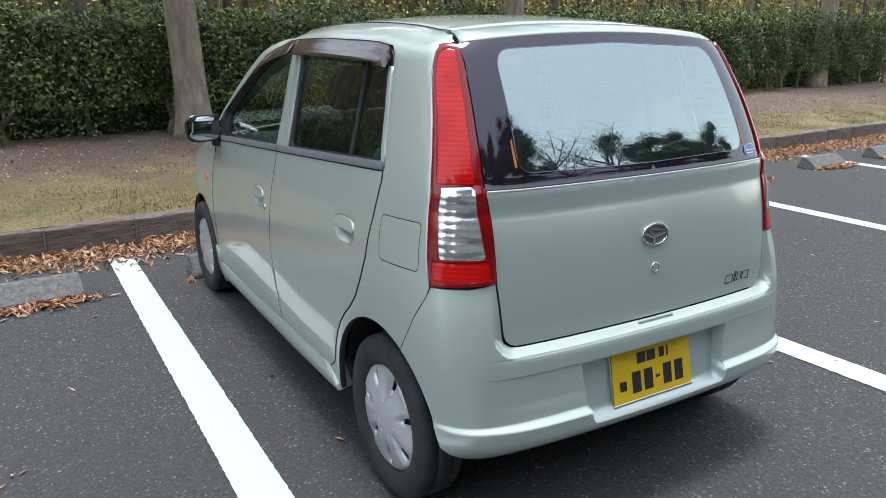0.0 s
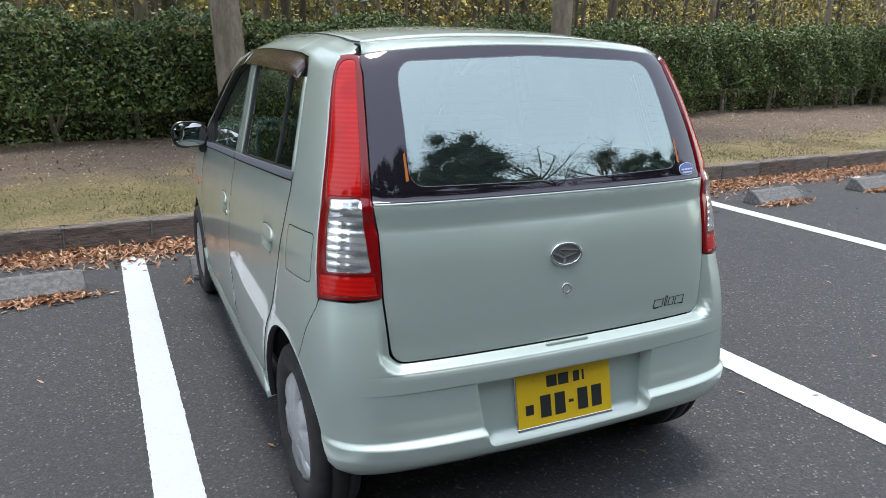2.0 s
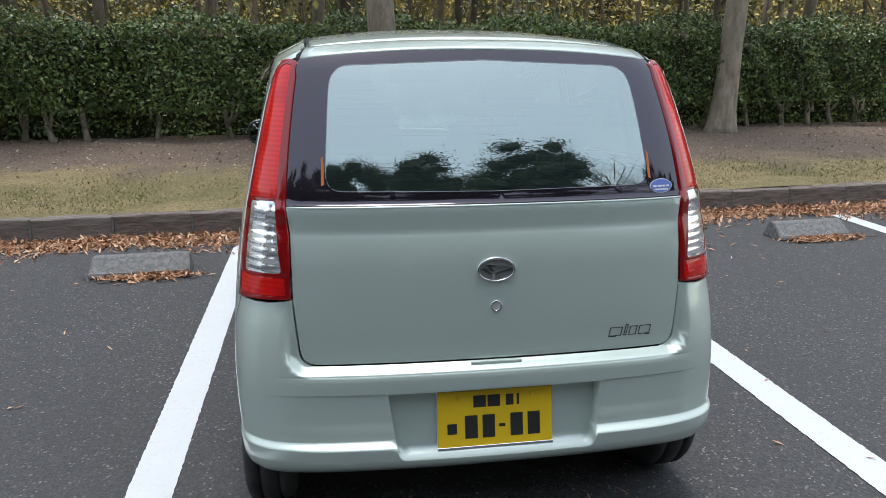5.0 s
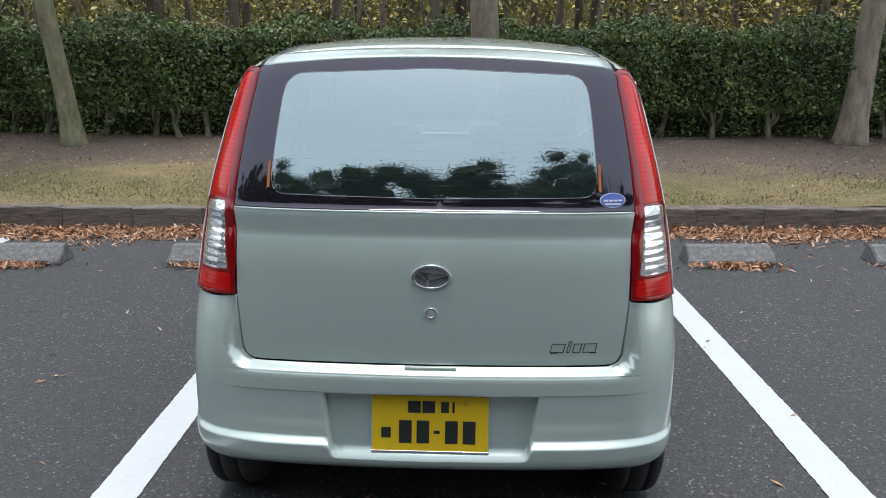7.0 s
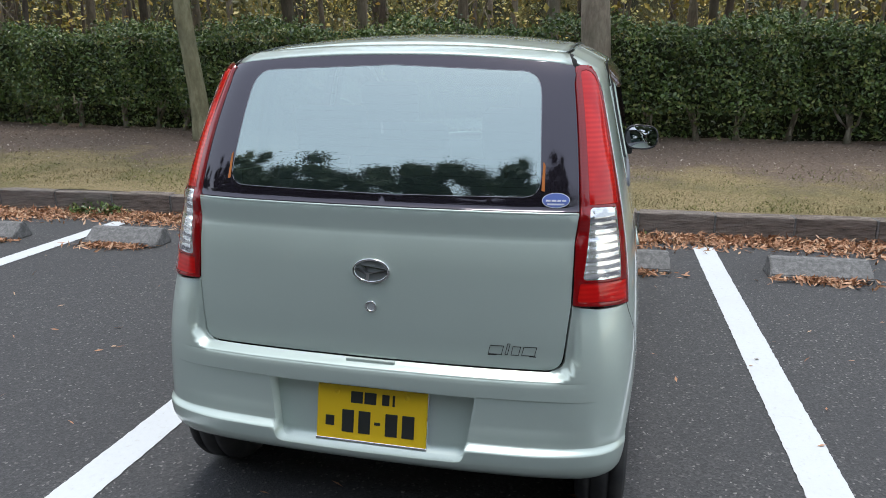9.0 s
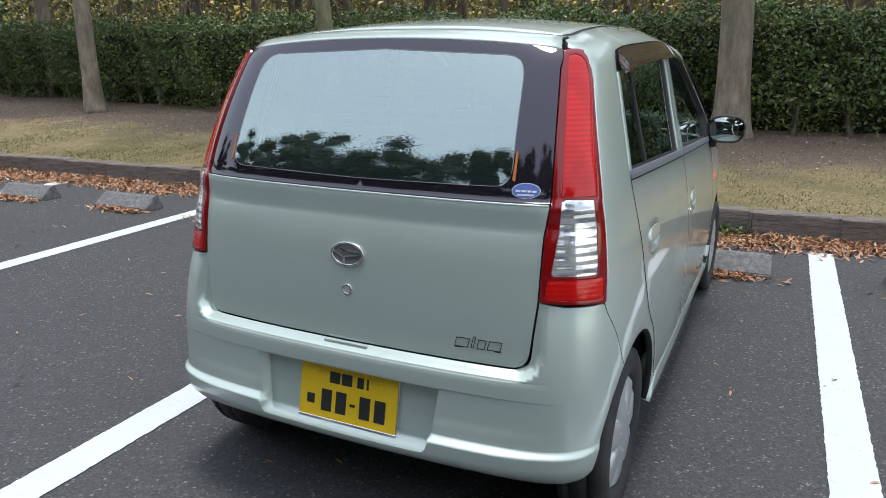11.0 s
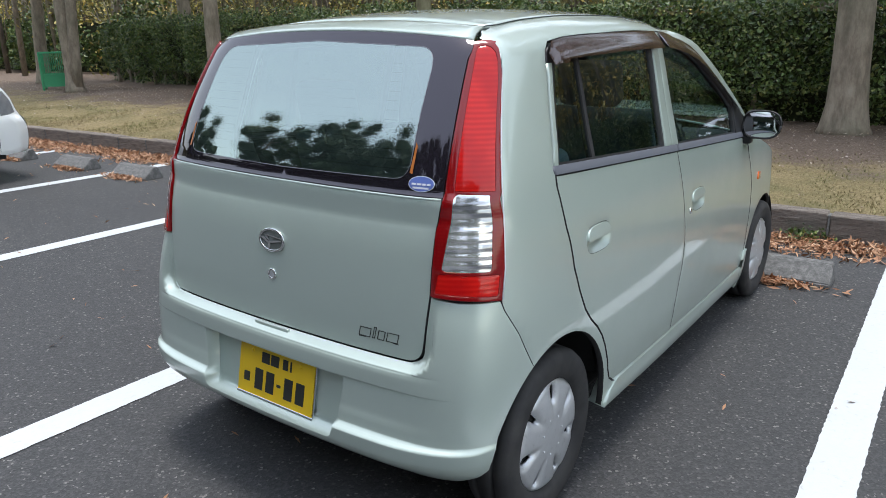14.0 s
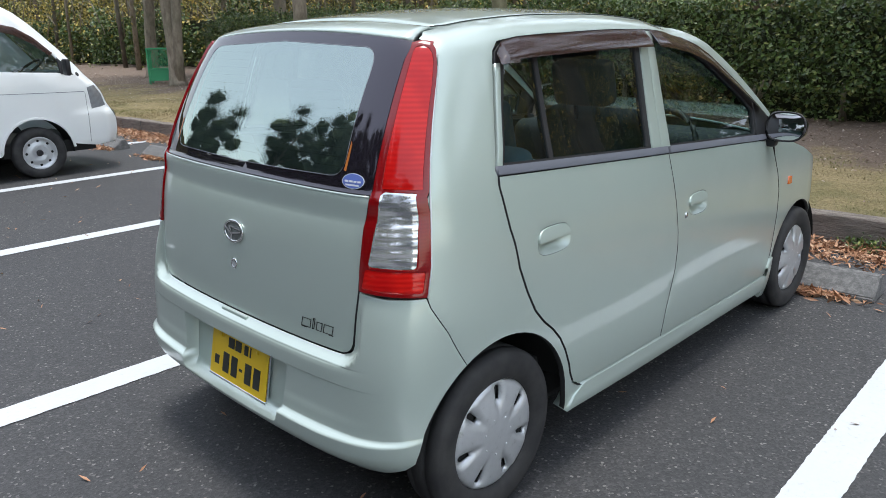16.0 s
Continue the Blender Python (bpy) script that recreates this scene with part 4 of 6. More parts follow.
car = thing("car", "pale grey-green five-door hatchback parked nose to the kerb", "car", at=pose(-0.0023, 0.0047, -0.0037, -0.36, 0.26, 1.68) @ Matrix.Diagonal((1.003, 0.9827, 1, 1)))
ARCH = 0.325
REAR_AXLE, FRONT_AXLE, HUB_Z = 0.460, 2.870, 0.272
BELT_LINE = lambda y: 1.060 - 0.052 * (y - 0.49)
R_ = by_rear
S_ = by_side


def arc_points(cy, a0, a1, n=16, r=ARCH):
    """Arch outline by angle from straight ahead (degrees), as side places."""
    return [S_(cy + r * math.cos(radians(a0 + (a1 - a0) * i / n)), HUB_Z + r * math.sin(radians(a0 + (a1 - a0) * i / n))) for i in range(n + 1)]


def mirrored(half):
    """A closed outline from its right half, listed from bottom middle to top middle."""
    return half + [(-u, z) for u, z in reversed(half) if abs(u) > 1e-6]


LAMP_U = hermite([0.77, 0.90, 1.04, 1.2, 1.32, 1.372], [0.757, 0.768, 0.780, 0.793, 0.799, 0.782])

# --- tailgate ---
HATCH_EDGE = hermite([0.60, 0.64, 0.70, 0.785, 0.95, 0.99, 1.03, 1.10, 1.20, 1.30, 1.40, 1.44], [0.528, 0.5355, 0.540, 0.548, 0.548, 0.552, 0.556, 0.551, 0.541, 0.528, 0.513, 0.508])
half = [(0.0, 0.6015)] + [R_(x, 0.6015) for x in (0.1, 0.2, 0.3, 0.4)]
half += round_poly([R_(0.4, 0.6015), (*R_(0.531, 0.6015), 0.045), R_(0.5405, 0.72)], 0, 7)[1:-1]
half += [R_(float(HATCH_EDGE(z)), z) for z in (0.72, 0.785, 0.85, 0.92, 0.955, 0.975, 0.995)]
half += [R_(float(HATCH_EDGE(1.026)), 1.0265)] + [R_(x, 1.0265) for x in (0.45, 0.3, 0.15)] + [(0.0, 1.0265)]
tailgate = panel("tailgate", mirrored(half), PAINT, car, step=0.03, rows=[.92, .935, .945, .952, .957, .961, .966, .972, .98, .995, 1.005, 1.015, 1.022], label="pale green lower tailgate panel", flange=0.03, seam=True)
half = [(0.0, 1.031)] + [R_(x, 1.031) for x in (0.15, 0.3, 0.45)] + [R_(float(HATCH_EDGE(z)) - 0.0012, z) for z in (1.031, 1.10, 1.20, 1.30, 1.36)]
half += [(*R_(0.512, 1.406),), R_(0.45, 1.416), R_(0.3, 1.427), R_(0.15, 1.433), (0.0, 1.435)]
glass_outline = mirrored(half)
inner = mirrored([(0.0, 1.062)] + round_poly([R_(0.2, 1.062), (*R_(0.452, 1.068), 0.05), (*R_(0.425, 1.388), 0.06), R_(0.2, 1.402)], 0, 6)[1:-1] + [(0.0, 1.406)])
back_window = panel("rear_window", inner, FILM, tailgate, step=0.03, flange=0.004, gap=-0.001, label="half-mirrored tailgate glass showing sky and trees", soft=0.0)
panel("black_border", glass_outline, FRIT, back_window, holes=[inner], flange=0.004, step=0.03, gap=0.001, soft=0.0, label="glossy black glass border")
rim_pts = [Vector(shell(np.array(u), np.array(z))) + Vector((0, 0.0005, 0)) for u, z in dense(inner, 0.03)]
under("film_edge", mesh_of("film_edge", *tube_mesh(rim_pts + rim_pts[:1], [0.0013] * (len(rim_pts) + 1), 5), BELT, True), back_window)
for i in range(13):
    z = 1.09 + 0.0235 * i
    w_ = 0.425 - 0.022 * (z - 1.06) / 0.33
    pts = [tuple(shell(*R_(x, z)) + np.array([0, 0.006, 0])) for x in np.linspace(-w_, w_, 15)]
    under("heating_wire", mesh_of("heating_wire", *tube_mesh(pts, [0.0006] * 15, 4), VISOR), back_window)


def roof_z(v, y):
    zc = ROOF_MID(y)
    return zc - (zc - (1.442 + RISE(y))) * np.abs(v) ** 2.3


ROOF_MID = hermite([0.32, 0.36, 0.43, 0.6, 0.9, 1.2, 1.5, 1.74], [1.433, 1.447, 1.466, 1.490, 1.510, 1.513, 1.501, 1.470])


def roof_edge(y):
    return 0.490 * float(PLAN_X(by_side(max(y, 0.45), 1.44)[0])) / 0.733


def roof_rows(y0, y1, n, inset=0.004):
    rows = []
    for j in range(n + 1):
        y = y0 + (y1 - y0) * j / n
        rows.append([((roof_edge(y) - inset) * v, y + 0.02 * (1 - v * v) * (1 - j / n) * (y0 < 0.6) + 0.06 * (1 - v * v) * (j / n) * (y1 > 1.2), float(roof_z(v, y))) for v in np.linspace(-1, 1, 33)])
    return rows


# the painted top of the tailgate, from the glass up to the roof's seam
rows = []
for j in range(9):
    t = j / 8
    row = []
    for v in np.linspace(-1, 1, 33):
        g = shell(*R_(0.508 * v, 1.409 + 0.029 * (1 - abs(v) ** 2.2)))
        e = np.array([0.486 * v, 0.428 + 0.02 * (1 - v * v), float(roof_z(v, 0.428))])
        m = (g + e) / 2 + np.array([0, -0.008, 0.012])
        row.append(tuple((1 - t) ** 2 * g + 2 * t * (1 - t) * m + t * t * e))
    rows.append(row)
grid_part("tailgate_top", rows, PAINT, tailgate, back=0.012)
grid_part("roof", roof_rows(0.436, 1.74, 26), PAINT, car, "pale green roof panel", back=0.012)
grid_part("headlining", [[(x * 0.97, y, z - 0.03) for x, y, z in r] for r in roof_rows(0.5, 1.72, 8)], LINING, car, "pale headlining", True)
for s in (-1, 1):
    pts = [(s * (roof_edge(y) + 0.001), y, 1.4425 + float(RISE(y))) for y in np.linspace(0.435, 1.74, 24)]
    under("roof_strip", mesh_of("roof_strip", *tube_mesh(pts, [0.0018] * 24, 6), GUTTER, True), car, "dark roof gutter strip")

# --- bumper ---
half = [(0.0, 0.296)] + [R_(x, 0.294) for x in (0.15, 0.3, 0.45, 0.55)] + [S_(0.085, 0.288), S_(0.116, 0.300)]
a_in = math.degrees(math.acos((0.309 - REAR_AXLE) / ARCH))
bump_arch = arc_points(REAR_AXLE, 172, a_in, 10)
half += bump_arch + [S_(0.248, 0.67), S_(0.205, 0.745), (float(LAMP_U(0.775)), 0.772)]
half += [(float(by_rear(0.62, 0.78)[0]), 0.7745), R_(float(HATCH_EDGE(0.785)) + 0.003, 0.784)]
half += [R_(float(HATCH_EDGE(z)) + 0.003, z) for z in (0.72, 0.68)] + round_poly([R_(0.5405, 0.68), (*R_(0.536, 0.5998), 0.048), R_(0.40, 0.5998)], 0, 7)[1:-1]
half += [R_(x, 0.5998) for x in (0.40, 0.30, 0.20, 0.10)] + [(0.0, 0.5998)]
recess = mirrored([(0.0, 0.341)] + round_poly([R_(0.15, 0.341), (*R_(0.276, 0.343), 0.022), (*R_(0.303, 0.5235), 0.004), R_(0.15, 0.5245)], 0, 5)[1:-1] + [(0.0, 0.5245)])


def bumper_lift(u, z):
    a, z = np.abs(np.asarray(u, float)), np.asarray(z, float)
    low = -0.0035 * (1 - smooth(0.5262, 0.5282, z)) * smooth(0.415, 0.45, z) * (1 - smooth(0.42, 0.66, a))
    return low


bumper = panel("bumper", mirrored(half), PAINT, car, holes=[recess], lift=bumper_lift, step=0.014, flange=0.018, well=0.085, label="pale green rear bumper with a lower ridge",
               rows=[.325, .345, .355, .365, .374, .3765, .378, .3792, .3805, .384, .388, .3915, .3928, .394, .396, .40, .41, .418, .515, .5245, .526, .5265, .5275, .5283, .53, .575, .578, .581, .584, .587, .590, .593, .596], edge=0.016)


def recess_face(u, z):
    p = shell(u, z)
    p[..., 1] = np.interp(z, [0.33, 0.345, 0.356, 0.53], [-0.006, 0.016, 0.030, 0.062]) + PLAN_Y(np.abs(u)) * 0.7
    return p


panel("plate_recess", recess, PAINT, bumper, surface=recess_face, flange=0.0, gap=-0.006, step=0.02, soft=0.0)
edge_pts = [tuple(shell(*R_(x, 1.0255)) + np.array([0, 0.0018, 0.0012])) for x in np.linspace(-0.553, 0.553, 41)]
under("tailgate_edge", mesh_of("tailgate_edge", *tube_mesh(edge_pts, [0.0034] * 41, 10), PAINT, True), tailgate, "rounded top edge of the tailgate")
for s in (-1, 1):
    flat = [(s * x, z) for x, z in ((0.4530, 1.085), (0.4615, 1.082), (0.4590, 1.150), (0.4530, 1.158))]
    pts_ = [tuple(shell(*R_(x, z)) + np.array([0, -0.0012, 0])) for x, z in (flat if s > 0 else flat[::-1])]
    under("film_strip", mesh_of("film_strip", pts_, [(0, 1, 2, 3)], ORANGE_FILM), back_window, "peeled orange film edge")
part("latch_grip", box(0.145, 0.012, 0.016, (0, 0.034, 0.5925), 0.004, 2), PAINT, tailgate, "small painted grip lip")

# number plate, tilted with the recess
tilt = math.degrees(math.atan2(0.030, 0.150))
plate = under("number_plate", mesh_of("number_plate", [], [], YELLOW), car, "yellow number plate with dark bars")
bm = box(0.33, 0.003, 0.162, (0, 0, 0), 0.0012, 1)
bm.to_mesh(plate.data)
bm.free()
plate.matrix_local = pose(0, 0.030, 0.4255, -tilt, 0, 0)
rr = random.Random(4)
bars = [(-0.045, 0.050, 0.036, 0.034), (-0.004, 0.050, 0.036, 0.034), (0.042, 0.050, 0.022, 0.032), (0.066, 0.050, 0.007, 0.032),
        (-0.125, -0.025, 0.027, 0.030), (-0.070, -0.022, 0.036, 0.066), (-0.020, -0.022, 0.036, 0.066), (0.019, -0.022, 0.018, 0.009), (0.061, -0.022, 0.036, 0.066), (0.111, -0.022, 0.036, 0.066)]
for x, z, w_, h_ in bars:
    part("plate_bar", box(w_, 0.002, h_, (x, -0.0022, z), 0.0008, 1), INK, plate, "dark printed bar")
for x in (-0.105, 0.105):
    bm = bmesh.new()
    bmesh.ops.create_uvsphere(bm, u_segments=12, v_segments=6, radius=0.007, matrix=pose(x, -0.002, 0.062) @ Matrix.Diagonal((1, 0.5, 1, 1)))
    part("plate_screw", bm, YELLOW, plate, smooth=True)
part("plate_frame", box(0.336, 0.006, 0.010, (0, 0.0005, -0.081), 0.002, 1), CHROME, plate, "thin chrome lower frame")
part("plate_backing", box(0.335, 0.008, 0.168, (0, 0.0065, 0), 0.002, 1), CHROME, plate, "thin metal plate holder")


# emblem, lock, lettering bars, sticker
def on_rear(x, z, off=0.0):
    u, zz = R_(x, z)
    return Vector(shell(u, zz)) + Vector(shell_normal(np.array(u), np.array(zz))) * off


def oval_ring(rx, rz, r, cx, cz, off, n=40):
    pts = [on_rear(cx + rx * math.cos(2 * math.pi * i / n), cz + rz * math.sin(2 * math.pi * i / n), off) for i in range(n)]
    verts, faces = [], []
    for i, p in enumerate(pts):
        d = (pts[(i + 1) % n] - pts[i - 1]).normalized()
        q = d.cross(Vector((0, -1, 0))).normalized()
        w = q.cross(d)
        verts += [p + q * r * math.cos(a) + w * r * 0.7 * math.sin(a) for a in np.linspace(0, 2 * math.pi, 7)[:-1]]
    for i in range(n):
        m = (i + 1) % n
        faces += [(i * 6 + k, m * 6 + k, m * 6 + (k + 1) % 6, i * 6 + (k + 1) % 6) for k in range(6)]
    return verts, faces


emblem = under("emblem", mesh_of("emblem", *oval_ring(0.0505, 0.031, 0.0045, 0.0, 0.853, 0.004), CHROME, True), tailgate, "oval chrome emblem with plain wedge shapes")


def flat_on_rear(pts, off, thick, mat, name, parent, label=""):
    n = len(pts)
    verts = [on_rear(x, z, off) for x, z in pts] + [on_rear(x, z, off - thick) for x, z in pts]
    faces = [tuple(range(n)), tuple(range(2 * n - 1, n - 1, -1))] + [(i + n, (i + 1) % n + n, (i + 1) % n, i) for i in range(n)]
    return under(name, mesh_of(name, verts, faces, mat), parent, label)


flat_on_rear([(-0.044, 0.857), (-0.012, 0.842), (0.040, 0.853), (0.044, 0.858), (-0.012, 0.8475), (-0.036, 0.861)], 0.006, 0.005, CHROME, "emblem_wedge", emblem)
flat_on_rear([(-0.010, 0.850), (-0.030, 0.868), (0.034, 0.864), (0.044, 0.860), (0.030, 0.8605), (-0.018, 0.8635), (-0.006, 0.8495)], 0.006, 0.005, CHROME, "emblem_wedge", emblem)
flat_on_rear([(-0.012, 0.842), (-0.016, 0.826), (-0.006, 0.826), (-0.004, 0.843)], 0.006, 0.005, CHROME, "emblem_wedge", emblem)
flat_on_rear([(0.049 * math.cos(a), 0.853 + 0.030 * math.sin(a)) for a in np.linspace(0, 2 * math.pi, 41)[:-1]], 0.0012, 0.001, BADGE_BACK, "emblem_field", emblem, "grey emblem field")
lock = under("lock", mesh_of("lock", *oval_ring(0.0135, 0.0135, 0.004, 0.0, 0.752, 0.002, 24), CHROME, True), tailgate, "round chrome lock")
flat_on_rear([(0.011 * math.cos(a), 0.752 + 0.011 * math.sin(a)) for a in np.linspace(0, 2 * math.pi, 17)[:-1]], 0.003, 0.004, HUBCAP, "lock_barrel", lock)
badge = under("badge", mesh_of("badge", [on_rear(0.331, 0.6405, 0.0006), on_rear(0.462, 0.6405, 0.0006), on_rear(0.462, 0.638, 0.0006), on_rear(0.331, 0.638, 0.0006)], [(0, 3, 2, 1)], INK), tailgate, "outlined dark badge of four plain bars")
lean_ = lambda pts: [(x + 0.22 * (z - 0.641), z) for x, z in pts]
for x0, x1, z1 in ((0.331, 0.369, 0.667), (0.377, 0.385, 0.674), (0.393, 0.415, 0.667), (0.422, 0.458, 0.667)):
    e_ = 0.0016
    for q in ([(x0, 0.641), (x1, 0.641), (x1, 0.641 + e_), (x0, 0.641 + e_)], [(x0, z1 - e_), (x1, z1 - e_), (x1, z1), (x0, z1)],
              [(x0, 0.641), (x0 + e_, 0.641), (x0 + e_, z1), (x0, z1)], [(x1 - e_, 0.641), (x1, 0.641), (x1, z1), (x1 - e_, z1)]):
        flat_on_rear(lean_(q), 0.0016, 0.0016, INK, "badge_bar", badge)
sticker = flat_on_rear([(0.492 + 0.036 * math.cos(a), 1.060 + 0.0195 * math.sin(a)) for a in np.linspace(0, 2 * math.pi, 33)[:-1]], 0.0022, 0.001, WHITE_INK, "sticker", back_window, "oval blue and white sticker")
flat_on_rear([(0.492 + 0.034 * math.cos(a), 1.060 + 0.0178 * math.sin(a)) for a in np.linspace(0, 2 * math.pi, 33)[:-1]], 0.003, 0.0008, STICKER, "sticker_field", sticker)
for x0, x1, z0 in ((0.466, 0.478, 1.0615), (0.481, 0.493, 1.0615), (0.496, 0.505, 1.0615), (0.508, 0.518, 1.0615), (0.470, 0.514, 1.0525)):
    flat_on_rear([(x0, z0 - 0.0045), (x1, z0 - 0.0045), (x1, z0), (x0, z0)], 0.0036, 0.0006, WHITE_INK, "sticker_bar", sticker)

# --- both sides ---
DOOR_REAR = [(0.497, BELT_LINE(0.5) - 0.012), (0.503, 0.97), (0.514, 0.90), (0.541, 0.782), (0.570, 0.705), (0.607, 0.637), (0.650, 0.590), (0.697, 0.552), (0.737, 0.510), (0.768, 0.462), (0.794, 0.405), (0.808, 0.362), (0.828, 0.325), (0.862, 0.304)]
SPLIT = [(1.462, BELT_LINE(1.46) - 0.012), (1.478, 0.89), (1.493, 0.80), (1.505, 0.70), (1.506, 0.64), (1.494, 0.555), (1.470, 0.48), (1.445, 0.40), (1.432, 0.297)]
FRONT = [(2.46, BELT_LINE(2.46) - 0.012), (2.497, 0.86), (2.535, 0.78), (2.555, 0.70), (2.556, 0.60), (2.545, 0.50), (2.532, 0.40), (2.522, 0.33), (2.505, 0.285)]
TOP = hermite([0.56, 0.60, 0.75, 1.0, 1.2, 1.42, 1.56, 1.70, 1.82, 1.91, 2.03, 2.153, 2.27, 2.374, 2.47], [1.385, 1.404, 1.413, 1.424, 1.429, 1.428, 1.418, 1.398, 1.368, 1.333, 1.274, 1.211, 1.146, 1.086, 1.030])
PILLAR = hermite([1.60, 1.755, 1.93, 2.05, 2.17, 2.30, 2.444, 2.54], [1.462, 1.437, 1.372, 1.316, 1.254, 1.176, 1.084, 1.012])
sp = lambda pts: [S_(y, z) for y, z in pts]
FENDER_TOP = hermite([2.46, 2.54, 2.7, 2.9, 3.1, 3.25, 3.33], [0.960, 0.948, 0.915, 0.862, 0.79, 0.71, 0.64])


def make_handle(door, y0, y1, z0, z1, s):
    """A painted pull over a scooped recess."""
    cy, cz = (y0 + y1) / 2, (z0 + z1) / 2
    cu, czz = S_(cy, cz)
    hy, hz = (y1 - y0) / 2, (z1 - z0) / 2
    oval = lambda k, top=1.0, bot=-1.0: [(cu + hy * k * math.copysign(abs(math.cos(a)) ** 0.62, math.cos(a)), czz + hz * k * np.clip(math.copysign(abs(math.sin(a)) ** 0.62, math.sin(a)), bot, top)) for a in np.linspace(0, 2 * math.pi, 37)[:-1]]
    hole = oval(1.0)
    bowl = panel("handle_recess", oval(1.03), PAINT, door, lift=lambda u, z: -0.020 * np.clip(1 - np.abs((np.asarray(u) - cu) / (hy * 1.03)) ** 3.2 - np.abs((np.asarray(z) - czz) / (hz * 1.03)) ** 3.2, 0, 1), sgn=s, flange=0, gap=0, step=0.008, edge=0.008, soft=0.0)
    top = [(u, z) for u, z in oval(0.96) if z >= czz - 0.004]
    panel("handle", top, PAINT, door, lift=lambda u, z: 0.0025 + 0.004 * smooth(czz + hz, czz, z), sgn=s, flange=0.010, gap=0, step=0.012, edge=0.008, label="painted pull handle")
    return hole


for s in (1, -1):
    side_name = "right" if s > 0 else "left"
    # quarter panel from the lamp to the rear door, up to the roof gutter
    poly = [(float(LAMP_U(z)) + 0.003, z) for z in (0.772, 0.85, 0.95, 1.04, 1.12, 1.20, 1.28, 1.33, 1.365)]
    poly = poly[::-1]
    poly += [S_(0.205, 0.745), S_(0.248, 0.67)] + list(reversed(arc_points(REAR_AXLE, a_in - 0.0, 8, 20)))[::-1]
    poly += [S_(0.788, 0.29), S_(0.80, 0.23), S_(0.90, 0.225), S_(0.90, 0.29), S_(0.862, 0.300)] + sp([(y - 0.0045, z) for y, z in DOOR_REAR[::-1][1:]])
    win_r = [(0.492, BELT_LINE(0.49) + 0.002), (0.507, 1.12), (0.528, 1.22), (0.552, 1.33), (0.566, 1.378), (0.592, 1.402)]
    poly += sp([(y - 0.005, z) for y, z in win_r])
    poly += [S_(y, float(TOP(y)) + 0.004) for y in (0.68, 0.9, 1.1, 1.3, 1.45, 1.60, 1.72, 1.82)]
    poly += [S_(y, float(TOP(y)) + 0.004) for y in (1.91, 2.03, 2.153, 2.27, 2.374, 2.45)]
    poly += [S_(y, float(PILLAR(y))) for y in (2.54, 2.444, 2.30, 2.17, 2.05, 1.93, 1.755)]
    poly += [(S_(y, 1.43)[0], 1.441) for y in (1.70, 1.5, 1.2, 0.9, 0.6, 0.445)]
    poly += [R_(0.500, 1.431), R_(0.518, 1.412), R_(0.535, 1.4045)]
    hole = []
    if s < 0:
        hole = [round_poly([(*S_(0.247, 0.803), 0.02), (*S_(0.450, 0.796), 0.02), (*S_(0.456, 0.928), 0.02), (*S_(0.258, 0.936), 0.02)], 0.02)]
    quarter = panel("side_panel", poly, PAINT, car, holes=hole, sgn=s, step=0.035, flange=0.02, gap=0.0015, label="painted pillar and rear quarter panel", edge=0.018, seam=True)
    if s < 0:
        panel("fuel_lid", hole[0], PAINT, quarter, sgn=s, gap=0.0012, flange=0.01, seam=True, step=0.02, soft=0.05)
    # doors
    for front in (False, True):
        if front:
            poly = sp(SPLIT[::-1]) + [S_(y, BELT_LINE(y) - 0.012) for y in (1.8, 2.1)] + sp(FRONT) + [S_(2.2, 0.282), S_(1.8, 0.29)]
            hb = (1.597, 1.757, 0.742, 0.826)
        else:
            poly = sp(DOOR_REAR[::-1]) + [S_(y, BELT_LINE(y) - 0.012) for y in (0.8, 1.1)] + sp(SPLIT) + [S_(1.2, 0.300)]
            hb = (0.632, 0.790, 0.793, 0.874)
        door = tagged(new("front_door" if front else "rear_door"), "pale green painted car door")
        door.parent = car
        hole = make_handle(door, *hb, s)
        # doors are listed clockwise or not; the cut does not mind
        pan = panel("door_skin", poly, PAINT, door, holes=[hole], sgn=s, step=0.035, gap=0.0026, edge=0.014, seam=True)
        ys = np.linspace(1.475, 2.44, 14) if front else np.linspace(0.495, 1.455, 14)
        strip = [S_(y, BELT_LINE(y) - 0.010) for y in ys] + [S_(y, BELT_LINE(y) + 0.014) for y in ys[::-1]]
        panel("belt_strip", strip, BELT, door, sgn=s, lift=lambda u, z: 0.004 + 0 * np.asarray(u), flange=0.02, gap=0, label="grey belt moulding")
        panel("door_lining", [S_(y, 0.33) for y in ((1.47, 2.48) if front else (0.86, 1.40))] + [S_(y, BELT_LINE(y)) for y in ((2.44, 1.47) if front else (1.42, 0.53))], TRIM, door, sgn=s, lift=lambda u, z: -0.055 + 0 * np.asarray(u), flange=0, step=0.1, soft=0)
        # window: black frame, glass, divider
        if front:
            out = [S_(1.478, BELT_LINE(1.478) + 0.012)] + [S_(y, BELT_LINE(y) + 0.012) for y in (1.8, 2.1, 2.40)] + [S_(y, float(TOP(y)) ) for y in (2.44, 2.374, 2.27, 2.153, 2.03, 1.91, 1.82, 1.70, 1.56, 1.44)]
            opn = [S_(1.487, BELT_LINE(1.487) + 0.022)] + [S_(y, BELT_LINE(y) + 0.022) for y in (1.8, 2.1, 2.285)] + [S_(2.285, 1.09)] + [S_(y - 0.02, float(TOP(y)) - 0.028) for y in (2.23, 2.153, 2.03, 1.91, 1.82, 1.70, 1.56)] + [S_(1.455, float(TOP(1.46)) - 0.03)]
